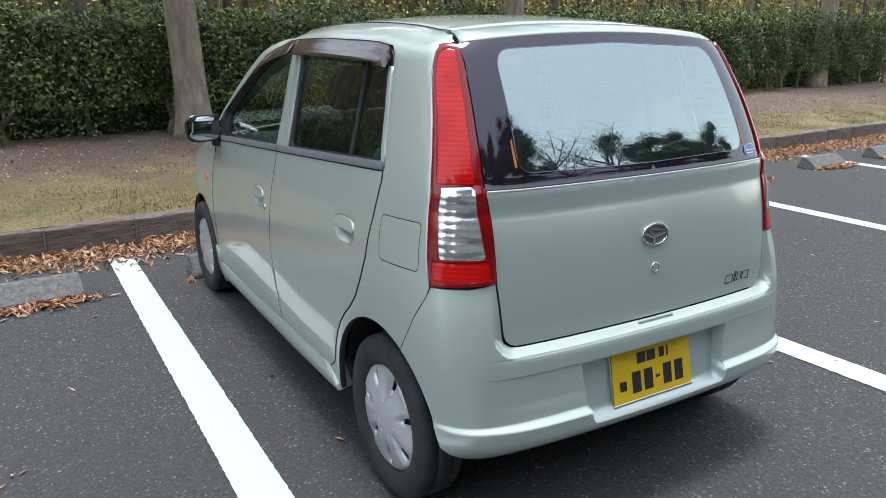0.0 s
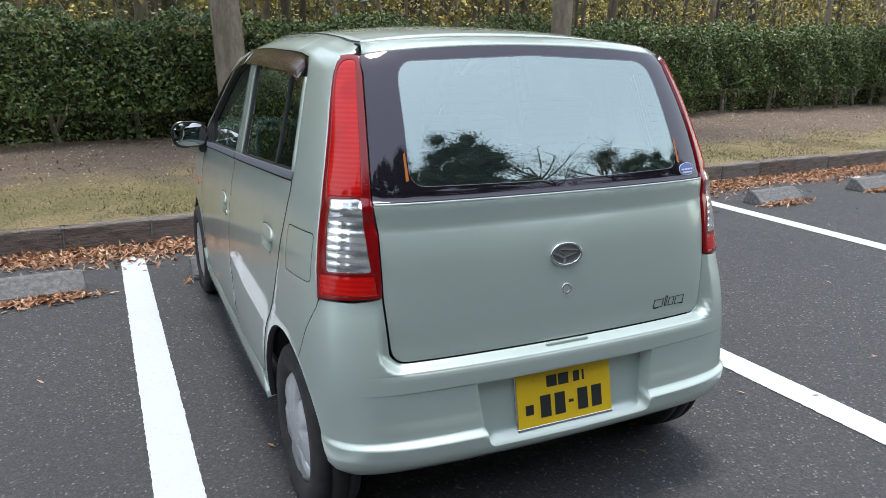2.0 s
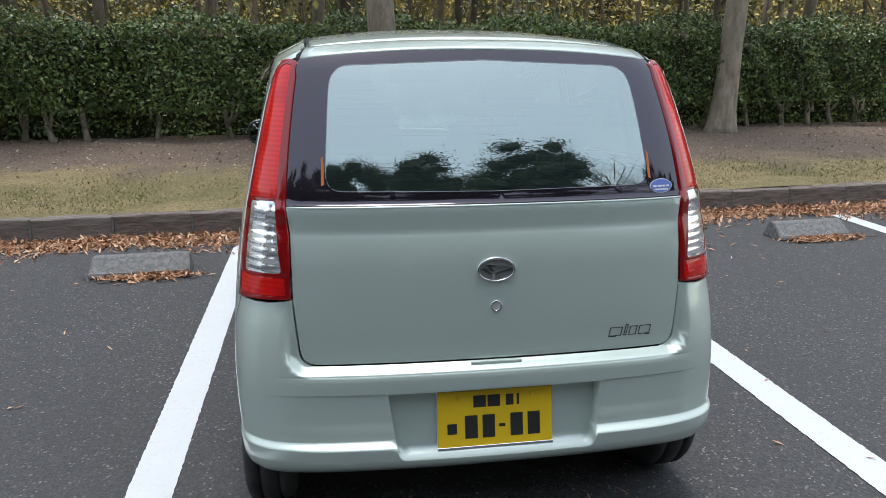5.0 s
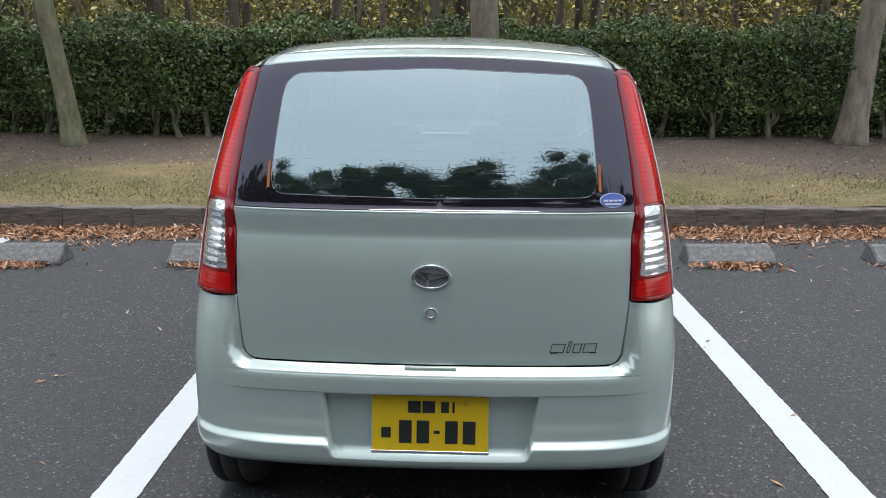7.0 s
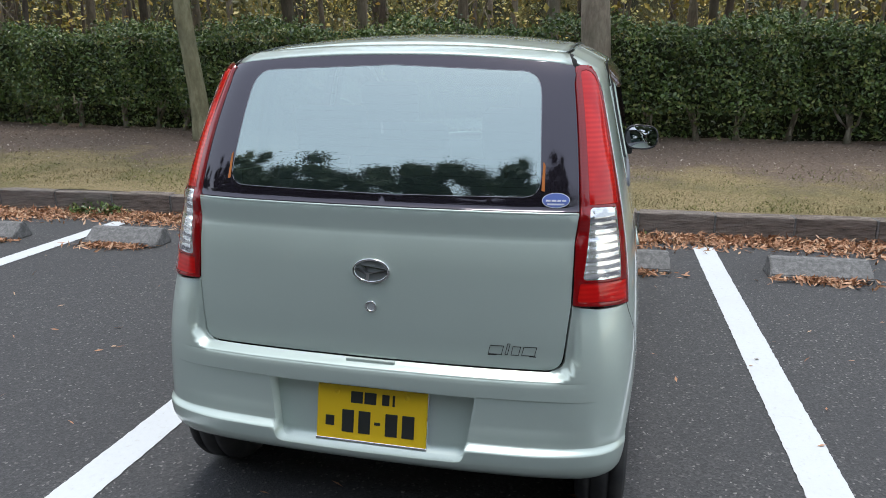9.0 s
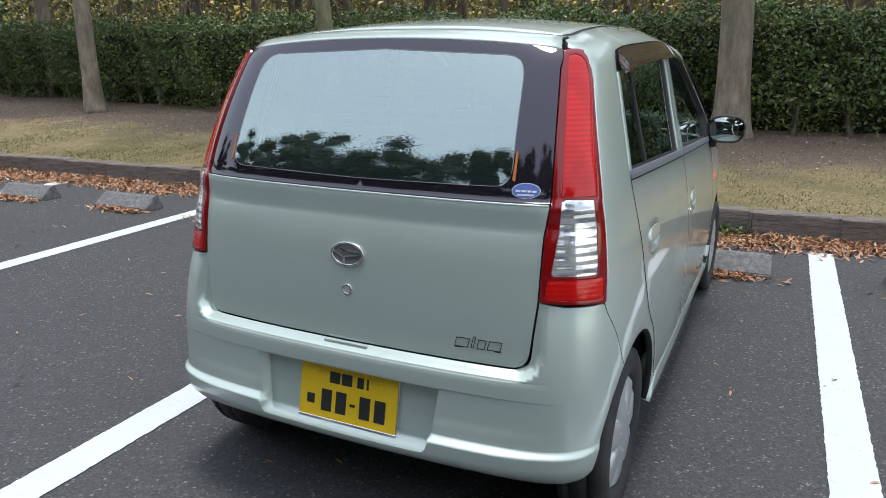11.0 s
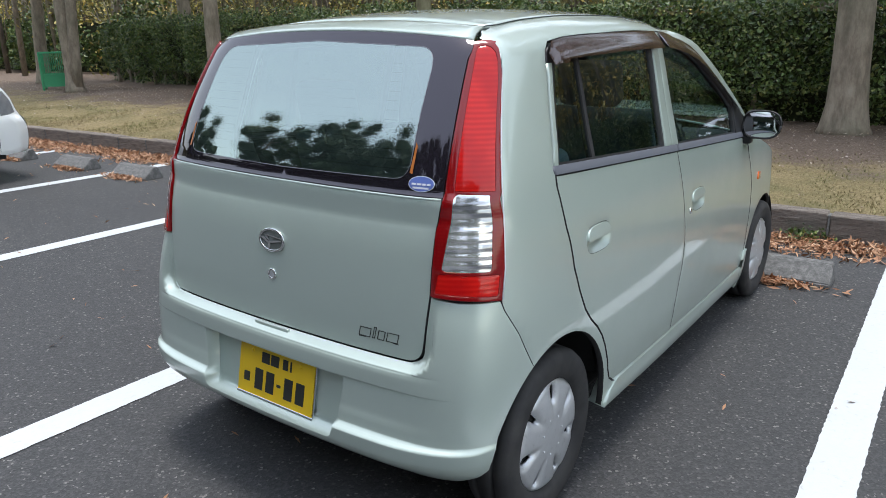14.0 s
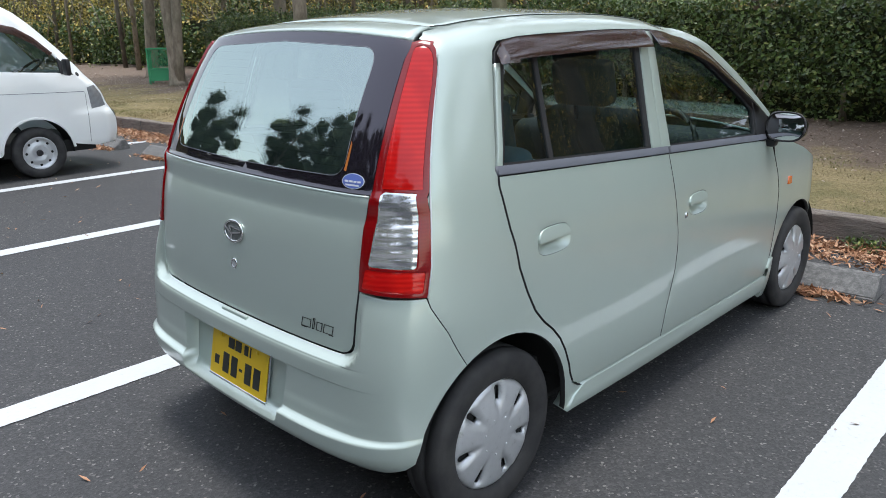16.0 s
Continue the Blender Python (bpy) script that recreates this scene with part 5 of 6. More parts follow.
            vis = [S_(y, float(TOP(y)) + 0.002) for y in (1.445, 1.56, 1.70, 1.82, 1.91, 2.03, 2.153, 2.27, 2.36)]
            visb = [S_(y, float(TOP(y)) - d) for y, d in ((2.345, 0.035), (2.24, 0.040), (2.12, 0.052), (2.0, 0.058), (1.88, 0.060), (1.79, 0.062), (1.68, 0.062), (1.56, 0.061), (1.455, 0.060))]
            pil = [S_(1.415, BELT_LINE(1.4) + 0.012), S_(1.478, BELT_LINE(1.478) + 0.012), S_(1.455, float(TOP(1.45))), S_(1.409, float(TOP(1.41)))]
        else:
            out = [S_(0.497, BELT_LINE(0.497) + 0.012)] + [S_(y, BELT_LINE(y) + 0.012) for y in (0.8, 1.1, 1.345)] + [S_(1.357, float(TOP(1.357)))] + [S_(y, float(TOP(y))) for y in (1.2, 1.0, 0.8, 0.66)] + [S_(0.604, 1.401), S_(0.572, 1.375), S_(0.535, 1.23), S_(0.513, 1.12)]
            opn = [S_(0.532, BELT_LINE(0.53) + 0.022)] + [S_(y, BELT_LINE(y) + 0.022) for y in (0.8, 1.1, 1.318)] + [S_(1.325, float(TOP(1.32)) - 0.03)] + [S_(y, float(TOP(y)) - 0.03) for y in (1.2, 1.0, 0.8, 0.66)] + [S_(0.607, 1.36), S_(0.568, 1.22), S_(0.547, 1.12)]
            vis = [S_(0.572, 1.37), S_(0.60, 1.402)] + [S_(y, float(TOP(y)) + 0.002) for y in (0.68, 0.85, 1.05, 1.25, 1.405)]
            visb = [S_(y, float(TOP(y)) - 0.060) for y in (1.405, 1.25, 1.05, 0.85, 0.64)] + [S_(0.632, 1.338), S_(0.566, 1.336)]
            pil = [S_(1.345, BELT_LINE(1.35) + 0.012), S_(1.4125, BELT_LINE(1.4) + 0.012), S_(1.4065, float(TOP(1.41))), S_(1.357, float(TOP(1.357)))]
        panel("window_frame", out, BLACK, door, holes=[opn], sgn=s, lift=lambda u, z: -0.004 + 0 * np.asarray(u), flange=0.02, gap=0.001, label="black window frame")
        panel("pillar_cover", pil, PAINT, door, sgn=s, lift=lambda u, z: 0.002 + 0 * np.asarray(u), gap=0.001, flange=0.014)
        panel("window_glass", opn, SIDE_GLASS, door, sgn=s, lift=lambda u, z: -0.010 + 0 * np.asarray(u), flange=0, gap=-0.006, soft=0)
        if not front:
            panel("frame_strip", [S_(0.497, BELT_LINE(0.497) + 0.012), S_(0.518, BELT_LINE(0.52) + 0.014), S_(0.533, 1.12), S_(0.553, 1.22), S_(0.582, 1.345), S_(0.563, 1.345), S_(0.535, 1.23), S_(0.513, 1.12)], PAINT, door, sgn=s, lift=lambda u, z: 0.001 + 0 * np.asarray(u), gap=0.0005)
            panel("glass_divider", [S_(0.742, BELT_LINE(0.75) + 0.02), S_(0.763, BELT_LINE(0.75) + 0.02), S_(0.757, 1.385), S_(0.740, 1.385)], RUBBER_GAP_SHADE, door, sgn=s, lift=lambda u, z: -0.005 + 0 * np.asarray(u), gap=0, flange=0.02)
        pv = vis + visb
        zt = {True: 0.060, False: 0.060}[front]
        tops = np.array(vis)
        panel("rain_visor", pv, VISOR, door, sgn=s, lift=lambda u, z: 0.004 + 0.026 * smooth(0.0, 0.055, np.interp(np.asarray(u), tops[:, 0], tops[:, 1]) - np.asarray(z)), flange=0.0, gap=0, step=0.015, label="smoked brown plastic rain visor", soft=0)
        if front:
            # lock, mirror
            cu, cz = S_(1.572, 0.752)
            p, n = shell(np.array(cu), np.array(cz)), shell_normal(np.array(cu), np.array(cz))
            bm = bmesh.new()
            bmesh.ops.create_uvsphere(bm, u_segments=14, v_segments=8, radius=0.0125, matrix=Matrix.Translation((s * p[0], p[1], p[2])) @ Matrix.Diagonal((0.45, 1, 1, 1)))
            part("door_lock", bm, CHROME, door, "small chrome lock", smooth=True)
            mir = tagged(new("wing_mirror"), "wing mirror in a glossy black shell")
            mir.parent = car
            bm = bmesh.new()
            bmesh.ops.create_cube(bm, size=1, matrix=Matrix.Translation((0, 0, 0)) @ Matrix.Diagonal((0.185, 0.09, 0.135, 1)))
            bmesh.ops.subdivide_edges(bm, edges=bm.edges[:], cuts=7, use_grid_fill=True)
            for v in bm.verts:
                x, y, z = v.co.x / 0.0925, v.co.y / 0.045, v.co.z / 0.0675
                k = 1 - 0.30 * (max(0.0, y + 1) / 2) ** 1.6
                q = (abs(x) ** 2.8 + abs(z) ** 2.8) ** (1 / 2.8) + 1e-6
                m_ = max(abs(x), abs(z), 1e-6)
                f_ = (m_ / q) * k
                v.co = Vector((x * f_ * 0.0925 , v.co.y, z * f_ * 0.0675 * (1 + 0.12 * x * -1)))
            part("mirror_shell", bm, GLOSS_BLACK, mir, at=pose(s * 0.774, 2.43, 1.008, -9, 0, s * -6) @ Matrix.Diagonal((0.97, 0.95, 0.98, 1)), smooth=True)
            n_ = 28
            ring = [(0.0925 * 0.9 * math.copysign(abs(math.cos(a)) ** 0.72, math.cos(a)), 0.0675 * 0.88 * math.copysign(abs(math.sin(a)) ** 0.72, math.sin(a))) for a in np.linspace(0, 2 * math.pi, n_ + 1)[:-1]]
            # the glass is slightly domed
            verts = [(x * k, -0.0465 - 0.0065 * (1 - k * k), z * k) for k in (1.0, 0.8, 0.6, 0.4, 0.2) for x, z in ring] + [(0, -0.0530, 0)]
            faces = [(j * n_ + i, j * n_ + (i + 1) % n_, (j + 1) * n_ + (i + 1) % n_, (j + 1) * n_ + i) for j in range(4) for i in range(n_)] + [(4 * n_ + i, 4 * n_ + (i + 1) % n_, 5 * n_) for i in range(n_)]
            under("mirror_glass", mesh_of("mirror_glass", verts, faces, MIRROR, True), mir, "mirror glass", at=pose(s * 0.774, 2.43, 1.008, -9, 0, s * -6) @ Matrix.Diagonal((0.97, 0.95, 0.98, 1)))
            rim = [(1.07 * x, -0.0455, 1.08 * z) for x, z in ring]
            vv = tube_mesh([rim[i % n_] for i in range(n_ + 1)], [0.0045] * (n_ + 1), 6)
            under("mirror_rim", mesh_of("mirror_rim", *vv, BLACK, True), mir, at=pose(s * 0.774, 2.43, 1.008, -9, 0, s * -6) @ Matrix.Diagonal((0.97, 0.95, 0.98, 1)))
            part("mirror_foot", box(0.075, 0.055, 0.055, (s * 0.69, 2.425, 0.945), 0.014, 3), BLACK, mir, "black foot", smooth=True)
            panel("mirror_sail", [S_(2.29, BELT_LINE(2.29) + 0.014), S_(2.445, BELT_LINE(2.445) + 0.014), S_(2.43, 1.055), S_(2.36, 1.092), S_(2.30, 1.118)], BLACK, mir, sgn=s, lift=lambda u, z: 0.002 + 0 * np.asarray(u), gap=0, label="black triangular cover")
    # fender and sill
    poly = sp([(y + 0.0045, z) for y, z in FRONT[::-1]][:-1]) + [S_(2.49, 0.948)] + [S_(y, float(FENDER_TOP(y))) for y in (2.7, 2.9, 3.1, 3.25, 3.33)] + [S_(3.34, 0.40), S_(3.22, 0.30)] + arc_points(FRONT_AXLE, 8, 172, 24) + [S_(2.515, 0.24)]
    fender = panel("fender", poly, PAINT, car, sgn=s, gap=0.001, label="painted front fender", seam=True)
    panel("side_indicator", [S_(2.672, 0.708), S_(2.716, 0.706), S_(2.722, 0.742), S_(2.680, 0.745)], ORANGE, fender, sgn=s, lift=lambda u, z: 0.006 + 0 * np.asarray(u), gap=0, flange=0.01, label="small orange side indicator")
    poly = [S_(y, z) for y, z in ((0.80, 0.228), (1.2, 0.222), (1.8, 0.214), (2.3, 0.207), (2.515, 0.205), (2.505, 0.281), (2.2, 0.278), (1.8, 0.286), (1.43, 0.2925), (1.2, 0.296), (0.90, 0.299), (0.84, 0.27))]
    panel("sill", poly, PAINT, car, sgn=s, gap=0.001, flange=0.06, lift=lambda u, z: 0.004 + 0.010 * (1 - smooth(0.225, 0.29, z)), label="painted sill")
    panel("mud_flap", [S_(2.50, 0.17), S_(2.56, 0.165), S_(2.545, 0.37), S_(2.52, 0.36)], PAINT, car, sgn=s, lift=lambda u, z: 0.012 + 0 * np.asarray(u), gap=0, flange=0.05, label="painted flare behind the front wheel")

    # --- tail lamp ---
    lamp = tagged(new("tail_lamp"), "tall red tail lamp with a clear section")
    lamp.parent = car
    zs_in = (0.786, 0.85, 0.95, 1.03, 1.10, 1.20, 1.30, 1.36, 1.400)
    inner_edge = [R_(float(HATCH_EDGE(z)) + 0.0018, z) for z in zs_in]
    outer_edge = [(float(LAMP_U(z)), z) for z in (1.370, 1.33, 1.28, 1.20, 1.12, 1.04, 0.95, 0.85, 0.774)]
    tip = [R_(0.528, 1.4045), R_(0.541, 1.4040), R_(0.555, 1.4005), (float(LAMP_U(1.37)) - 0.022, 1.3945), (float(LAMP_U(1.37)) - 0.008, 1.3845)]
    mid_u = lambda z, t: float(R_(float(HATCH_EDGE(z)) + 0.004, z)[0]) * (1 - t) + float(LAMP_U(min(z, 1.36))) * t
    whole = inner_edge + tip + outer_edge
    flut = lambda u, z: 0.006 * smooth(0, 0.02, np.asarray(u) - 0.545) + 0 * np.asarray(z)
    clear = round_poly([(mid_u(0.853, 0.11), 0.853), (mid_u(0.853, 0.78), 0.849), (mid_u(1.035, 0.78), 1.035), (mid_u(1.035, 0.16), 1.040)], 0.012)
    low = round_poly([(mid_u(0.795, 0.06), 0.796), (mid_u(0.79, 0.92), 0.787), (mid_u(0.84, 0.92), 0.840), (mid_u(0.842, 0.08), 0.845)], 0.006)
    hi = [(mid_u(z, 0.13), z) for z in (1.048, 1.10, 1.20, 1.30, 1.378)] + [(mid_u(1.36, 0.22), 1.388), (mid_u(1.36, 0.42), 1.391), (mid_u(1.36, 0.62), 1.386), (mid_u(1.36, 0.77), 1.375)] + [(mid_u(z, 0.86), z) for z in (1.355, 1.30, 1.20, 1.10, 1.044)]
    panel("lamp_rim", whole, DARK_RED, lamp, holes=[clear, low, hi], sgn=s, lift=flut, step=0.02, gap=0.0008, flange=0.02, label="dark red lens rim", edge=0.012)
    panel("clear_lens", clear, CLEAR_LENS, lamp, sgn=s, lift=lambda u, z: flut(u, z) - 0.001, step=0.015, gap=0.0004, flange=0.004, label="clear ribbed lens", soft=0.1)
    panel("lower_lens", low, RED_LENS, lamp, sgn=s, lift=lambda u, z: flut(u, z) - 0.001, step=0.015, gap=0.0004, flange=0.004, label="red lower lens", soft=0.1)
    panel("upper_lens", hi, RED_LENS, lamp, sgn=s, lift=lambda u, z: flut(u, z) - 0.001, step=0.02, gap=0.0004, flange=0.004, label="tall red lens", soft=0.1)
    # white tube that stands in for the highlight on the quarter panel's edge
    edge_pts = [Vector(shell(np.array(u), np.array(z))) + Vector(shell_normal(np.array(u), np.array(z))) * 0.006 for u, z in [(u + 0.0015, z) for u, z in outer_edge]]
    edge_pts = [Vector((s * p.x, p.y, p.z)) for p in edge_pts]
    under("lamp_edge_highlight", mesh_of("lamp_edge_highlight", *tube_mesh(edge_pts, [0.0022] * len(edge_pts), 6), WHITE_INK, True), lamp, "thin pale line painted as the panel edge's highlight")

    # wheel housings
    for cy in (REAR_AXLE, FRONT_AXLE):
        rows = [[(s * x, cy + 0.345 * math.cos(a), HUB_Z + 0.345 * math.sin(a)) for x in (0.40, 0.55, 0.700 - 0.035 * float(smooth(118, 140, math.degrees(a))))] for a in np.linspace(radians(12), radians(168), 24)]
        grid_part("wheel_housing", rows, MATT_BLACK, car, "black wheel housing", flip=s > 0)

# --- nose, bonnet and windscreen (seen from behind and through the glass) ---
rows = []
for j in range(13):
    t = j / 12
    row = []
    for v in np.linspace(-1, 1, 25):
        y = 2.50 + 0.10 * (1 - v * v) + t * (3.33 - 2.5 - 0.04 * v * v)
        yy = 2.50 + t * 0.83
        xe = float(shell(*map(np.array, S_(yy, float(FENDER_TOP(yy)))))[0]) - 0.004
        row.append((v * xe, y, float(FENDER_TOP(yy)) + (0.055 - 0.02 * t) * (1 - abs(v) ** 2.2)))
    rows.append(row)
grid_part("bonnet", rows, PAINT, car, "pale green bonnet", back=0.01)
rows = []
for j in range(11):
    t = j / 10
    row = []
    for v in np.linspace(-1, 1, 25):
        ya, za = 2.535 - t * 0.80, float(PILLAR(2.535 - t * 0.80))
        xe = float(shell(*map(np.array, S_(ya, min(za, 1.44))))[0]) if za < 1.435 else 0.49
        xe = 0.655 - (0.655 - 0.487) * t ** 1.15
        row.append((v * xe, ya + (0.12 - 0.06 * t) * (1 - v * v), za + 0.032 * (1 - v * v) * t))
    rows.append(row)
screen = grid_part("windscreen", rows, SIDE_GLASS, car, "curved windscreen", flip=False)
half = [(float(by_side(3.34, 0.5)[0]), 0.25), (float(by_side(3.34, 0.5)[0]), 0.66)]
us = np.linspace(float(by_side(3.335, 0.5)[0]), PU[-1], 12)
rows = [[(s_ * float(shell(np.array(u), np.array(z))[0]), float(shell(np.array(u), np.array(z))[1]), z) for s_, u in [(1, u) for u in us] + [(-1, u) for u in us[::-1]]] for z in np.linspace(0.22, 0.70, 8)]
grid_part("nose", rows, PAINT, car, "plain front bumper", flip=True)

# underbody and cabin
part("underbody", box(1.26, 2.95, 0.12, (0, 1.70, 0.27), 0.03, 2), MATT_BLACK, car, "dark underbody")
part("valance", box(0.86, 0.10, 0.05, (0, 0.125, 0.290), 0.015, 2), MATT_BLACK, car)
for x0, w_ in ((-0.40, 0.20), (0.42, 0.16)):
    part("lower_flap", box(w_, 0.02, 0.035, (x0, 0.10, 0.296), 0.008, 2), HUBCAP if x0 < 0 else MATT_BLACK, car)
part("silencer", box(0.42, 0.2, 0.12, (-0.28, 0.30, 0.235), 0.05, 3), MATT_BLACK, car, "dark silencer box")
part("cabin_floor", box(1.24, 2.2, 0.03, (0, 1.45, 0.38)), TRIM, car)
part("load_floor", box(1.08, 0.36, 0.03, (0, 0.33, 0.66)), TRIM, car)
part("dashboard", box(1.24, 0.36, 0.22, (0, 2.36, 0.86), 0.06, 4), TRIM, car, "dark grey dashboard", smooth=True)


def soft_block(sx, sy, sz, bulge=0.03):
    bm = box(sx, sy, sz, (0, 0, 0), min(sx, sy, sz) * 0.32, 4)
    return bm


def make_seat(name, x, w, y, back_h, tilt_, rests):
    seat = tagged(new(name), "blue-grey fabric car seat")
    seat.parent = car
    part("cushion", soft_block(w, 0.48, 0.15), FABRIC, seat, at=pose(x, y + 0.24, 0.56, 5), smooth=True)
    part("backrest", soft_block(w, 0.13, back_h), FABRIC, seat, at=pose(x, y - 0.06, 0.60 + back_h / 2, tilt_), smooth=True)
    for rx in rests:
        part("headrest", soft_block(0.25, 0.09, 0.17), FABRIC, seat, at=pose(rx, y - 0.06 - 0.155, 0.60 + back_h + 0.10, tilt_), smooth=True)
        for k in (-0.05, 0.05):
            part("headrest_post", box(0.012, 0.012, 0.1, (0, 0, 0)), CHROME, seat, at=pose(rx + k, y - 0.06 - 0.125, 0.60 + back_h, tilt_))


make_seat("rear_seat", 0.0, 1.16, 0.86, 0.48, 14, (-0.33, 0.33))
make_seat("front_seat", 0.35, 0.48, 1.62, 0.54, 14, (0.35,))
make_seat("front_seat", -0.35, 0.48, 1.62, 0.54, 14, (-0.35,))
wheel_pts = [(0.175 * math.cos(a), 0, 0.175 * math.sin(a)) for a in np.linspace(0, 2 * math.pi, 29)]
steer = under("steering_wheel", mesh_of("steering_wheel", *merge(tube_mesh(wheel_pts, [0.014] * 29, 8), tube_mesh([(-0.16, 0, 0), (0, 0.02, 0), (0.16, 0, 0)], [0.016, 0.03, 0.016], 8), tube_mesh([(0, 0.02, 0), (0, 0.005, -0.16)], [0.03, 0.016], 8)), BLACK, True), car, "black steering wheel", at=pose(0.35, 2.03, 0.92, -25))
inner_mirror = part("inside_mirror", box(0.25, 0.025, 0.075, (0, 0, 0), 0.014, 3), BLACK, car, "inside rear-view mirror", at=pose(0, 1.86, 1.33, 8), smooth=True)
part("inside_mirror_stem", box(0.02, 0.08, 0.02, (0, 1.90, 1.37), 0.005, 2), BLACK, car)


# --- wheels ---
def make_wheel(y, s, turn):
    wheel = tagged(new("wheel"), "black tyre with a silver plastic wheel trim")
    wheel.parent = car
    # the car sits a little nose-down; the wheels stand on the asphalt
    wheel.matrix_local = pose(s * 0.650, y, 0.2697 + 0.0062 * y + 0.0045 * s * 0.65, 0, 0, 0 if s > 0 else 180) @ Matrix.Diagonal((1, 0.966, 0.95, 1)) @ pose(0, 0, 0, turn)
    prof = [(0.165, -0.060), (0.20, -0.073), (0.245, -0.075), (0.268, -0.066), (0.2775, -0.05), (0.2785, -0.032), (0.271, -0.030), (0.271, -0.024), (0.2795, -0.022), (0.280, 0.0), (0.2795, 0.022), (0.271, 0.024), (0.271, 0.030), (0.2785, 0.032), (0.2775, 0.05), (0.270, 0.064), (0.262, 0.0685), (0.258, 0.0700), (0.252, 0.0735), (0.235, 0.0755), (0.212, 0.0740), (0.195, 0.0685), (0.183, 0.061), (0.180, 0.052)]
    under("tyre", mesh_of("tyre", *lathe(prof, 72), TYRE, True), wheel, "worn black tyre")
    # the trim: a shallow dish with seven slots, each with a raised lip
    n, rings = 98, [0.0, 0.03, 0.055, 0.075, 0.100, 0.118, 0.142, 0.160, 0.170, 0.178, 0.182]
    depth = lambda r: 0.072 - 0.010 * (r / 0.18) ** 3 if r < 0.172 else 0.066 - (r - 0.172) * 1.6
    verts, faces = [(depth(0), 0, 0)], []
    for r in rings[1:]:
        for k in range(n):
            a = 2 * math.pi * k / n
            ph = (k % 14) / 14
            dip = 0.020 * max(0.0, 1 - abs(ph - 0.5) / 0.20) * smooth(0.080, 0.13, r) * (1 - smooth(0.165, 0.175, r))
            verts.append((depth(r) - float(dip), r * math.cos(a), r * math.sin(a)))
    for k in range(n):
        faces.append((0, 1 + k, 1 + (k + 1) % n))
    for j in range(len(rings) - 2):
        for k in range(n):
            slot = 6 <= (k % 14) <= 7 and rings[j + 1] >= 0.117 and rings[j + 2] <= 0.161
            if not slot:
                a, b = 1 + j * n, 1 + (j + 1) * n
                m = (k + 1) % n
                faces.append((a + k, b + k, b + m, a + m))
    trim = under("wheel_trim", mesh_of("wheel_trim", verts, faces, HUBCAP, True), wheel, "scuffed silver wheel trim with seven slots")
    mod = trim.modifiers.new("thick", 'SOLIDIFY')
    mod.thickness, mod.offset = 0.008, -1
    bm = bmesh.new()
    bmesh.ops.create_cone(bm, cap_ends=True, segments=40, radius1=0.178, radius2=0.178, depth=0.02, matrix=pose(0.035, 0, 0, 0, 90, 0))
    part("rim", bm, MATT_BLACK, wheel, "dark steel rim behind")
    for k in range(7):
        a = 2 * math.pi * (k * 14 + 13) / n
        bm = bmesh.new()
        bmesh.ops.create_uvsphere(bm, u_segments=8, v_segments=5, radius=0.0035, matrix=pose(0.0722, 0.062 * math.cos(a), 0.062 * math.sin(a)) @ Matrix.Diagonal((0.4, 1, 1, 1)))
        part("trim_dimple", bm, WHITE_INK, trim, smooth=True)


for s in (1, -1):
    make_wheel(REAR_AXLE, s, 8 * s)
    make_wheel(FRONT_AXLE, s, 20 * s)


# ---- green cage on the bank ----
GREEN = material("green_paint", (0.05, 0.33, 0.15), 0.5)
VAN_WHITE = make_paint("white_van_paint", (0.90, 0.93, 0.92))
HEADLAMP = make_lens("headlamp_lens", (0.55, 0.57, 0.60), (0.10, 0.105, 0.115), 0.15)
VAN_WHITE.node_tree.nodes["Principled BSDF"].inputs["Metallic"].default_value = 0.0


def make_cage(x, y):
    cage = thing("waste_cage", "green painted steel mesh waste cage on the bank", "waste cage", at=BAY @ pose(x, y, bank_height(y), 0, 0, 55))
    w, d, h = 0.55, 0.45, 0.82
    for sx_ in (-1, 1):
        for sy_ in (-1, 1):
            part("post", box(0.045, 0.045, h, (sx_ * w / 2, sy_ * d / 2, h / 2), 0.004), GREEN, cage)
    for z in (0.10, h * 0.42, h):
        for sy_ in (-1, 1):
            part("rail", box(w, 0.035, 0.035, (0, sy_ * d / 2, z), 0.003), GREEN, cage)
        for sx_ in (-1, 1):
            part("rail", box(0.035, d, 0.035, (sx_ * w / 2, 0, z), 0.003), GREEN, cage)
    for sy_ in (-1, 1):
        part("lower_panel", box(w - 0.05, 0.012, h * 0.30, (0, sy_ * d / 2, h * 0.26)), GREEN, cage, "solid green lower panel")
        for i in range(1, 14):
            part("bar", box(0.008, 0.008, h * 0.56, (-w / 2 + w * i / 14, sy_ * d / 2, h * 0.70)), GREEN, cage)
    for sx_ in (-1, 1):
        part("lower_panel", box(0.012, d - 0.05, h * 0.30, (sx_ * w / 2, 0, h * 0.26)), GREEN, cage)
        for i in range(1, 13):
            part("bar", box(0.008, 0.008, h * 0.56, (sx_ * w / 2, -d / 2 + d * i / 13, h * 0.70)), GREEN, cage)


make_cage(-15.25, 7.85)


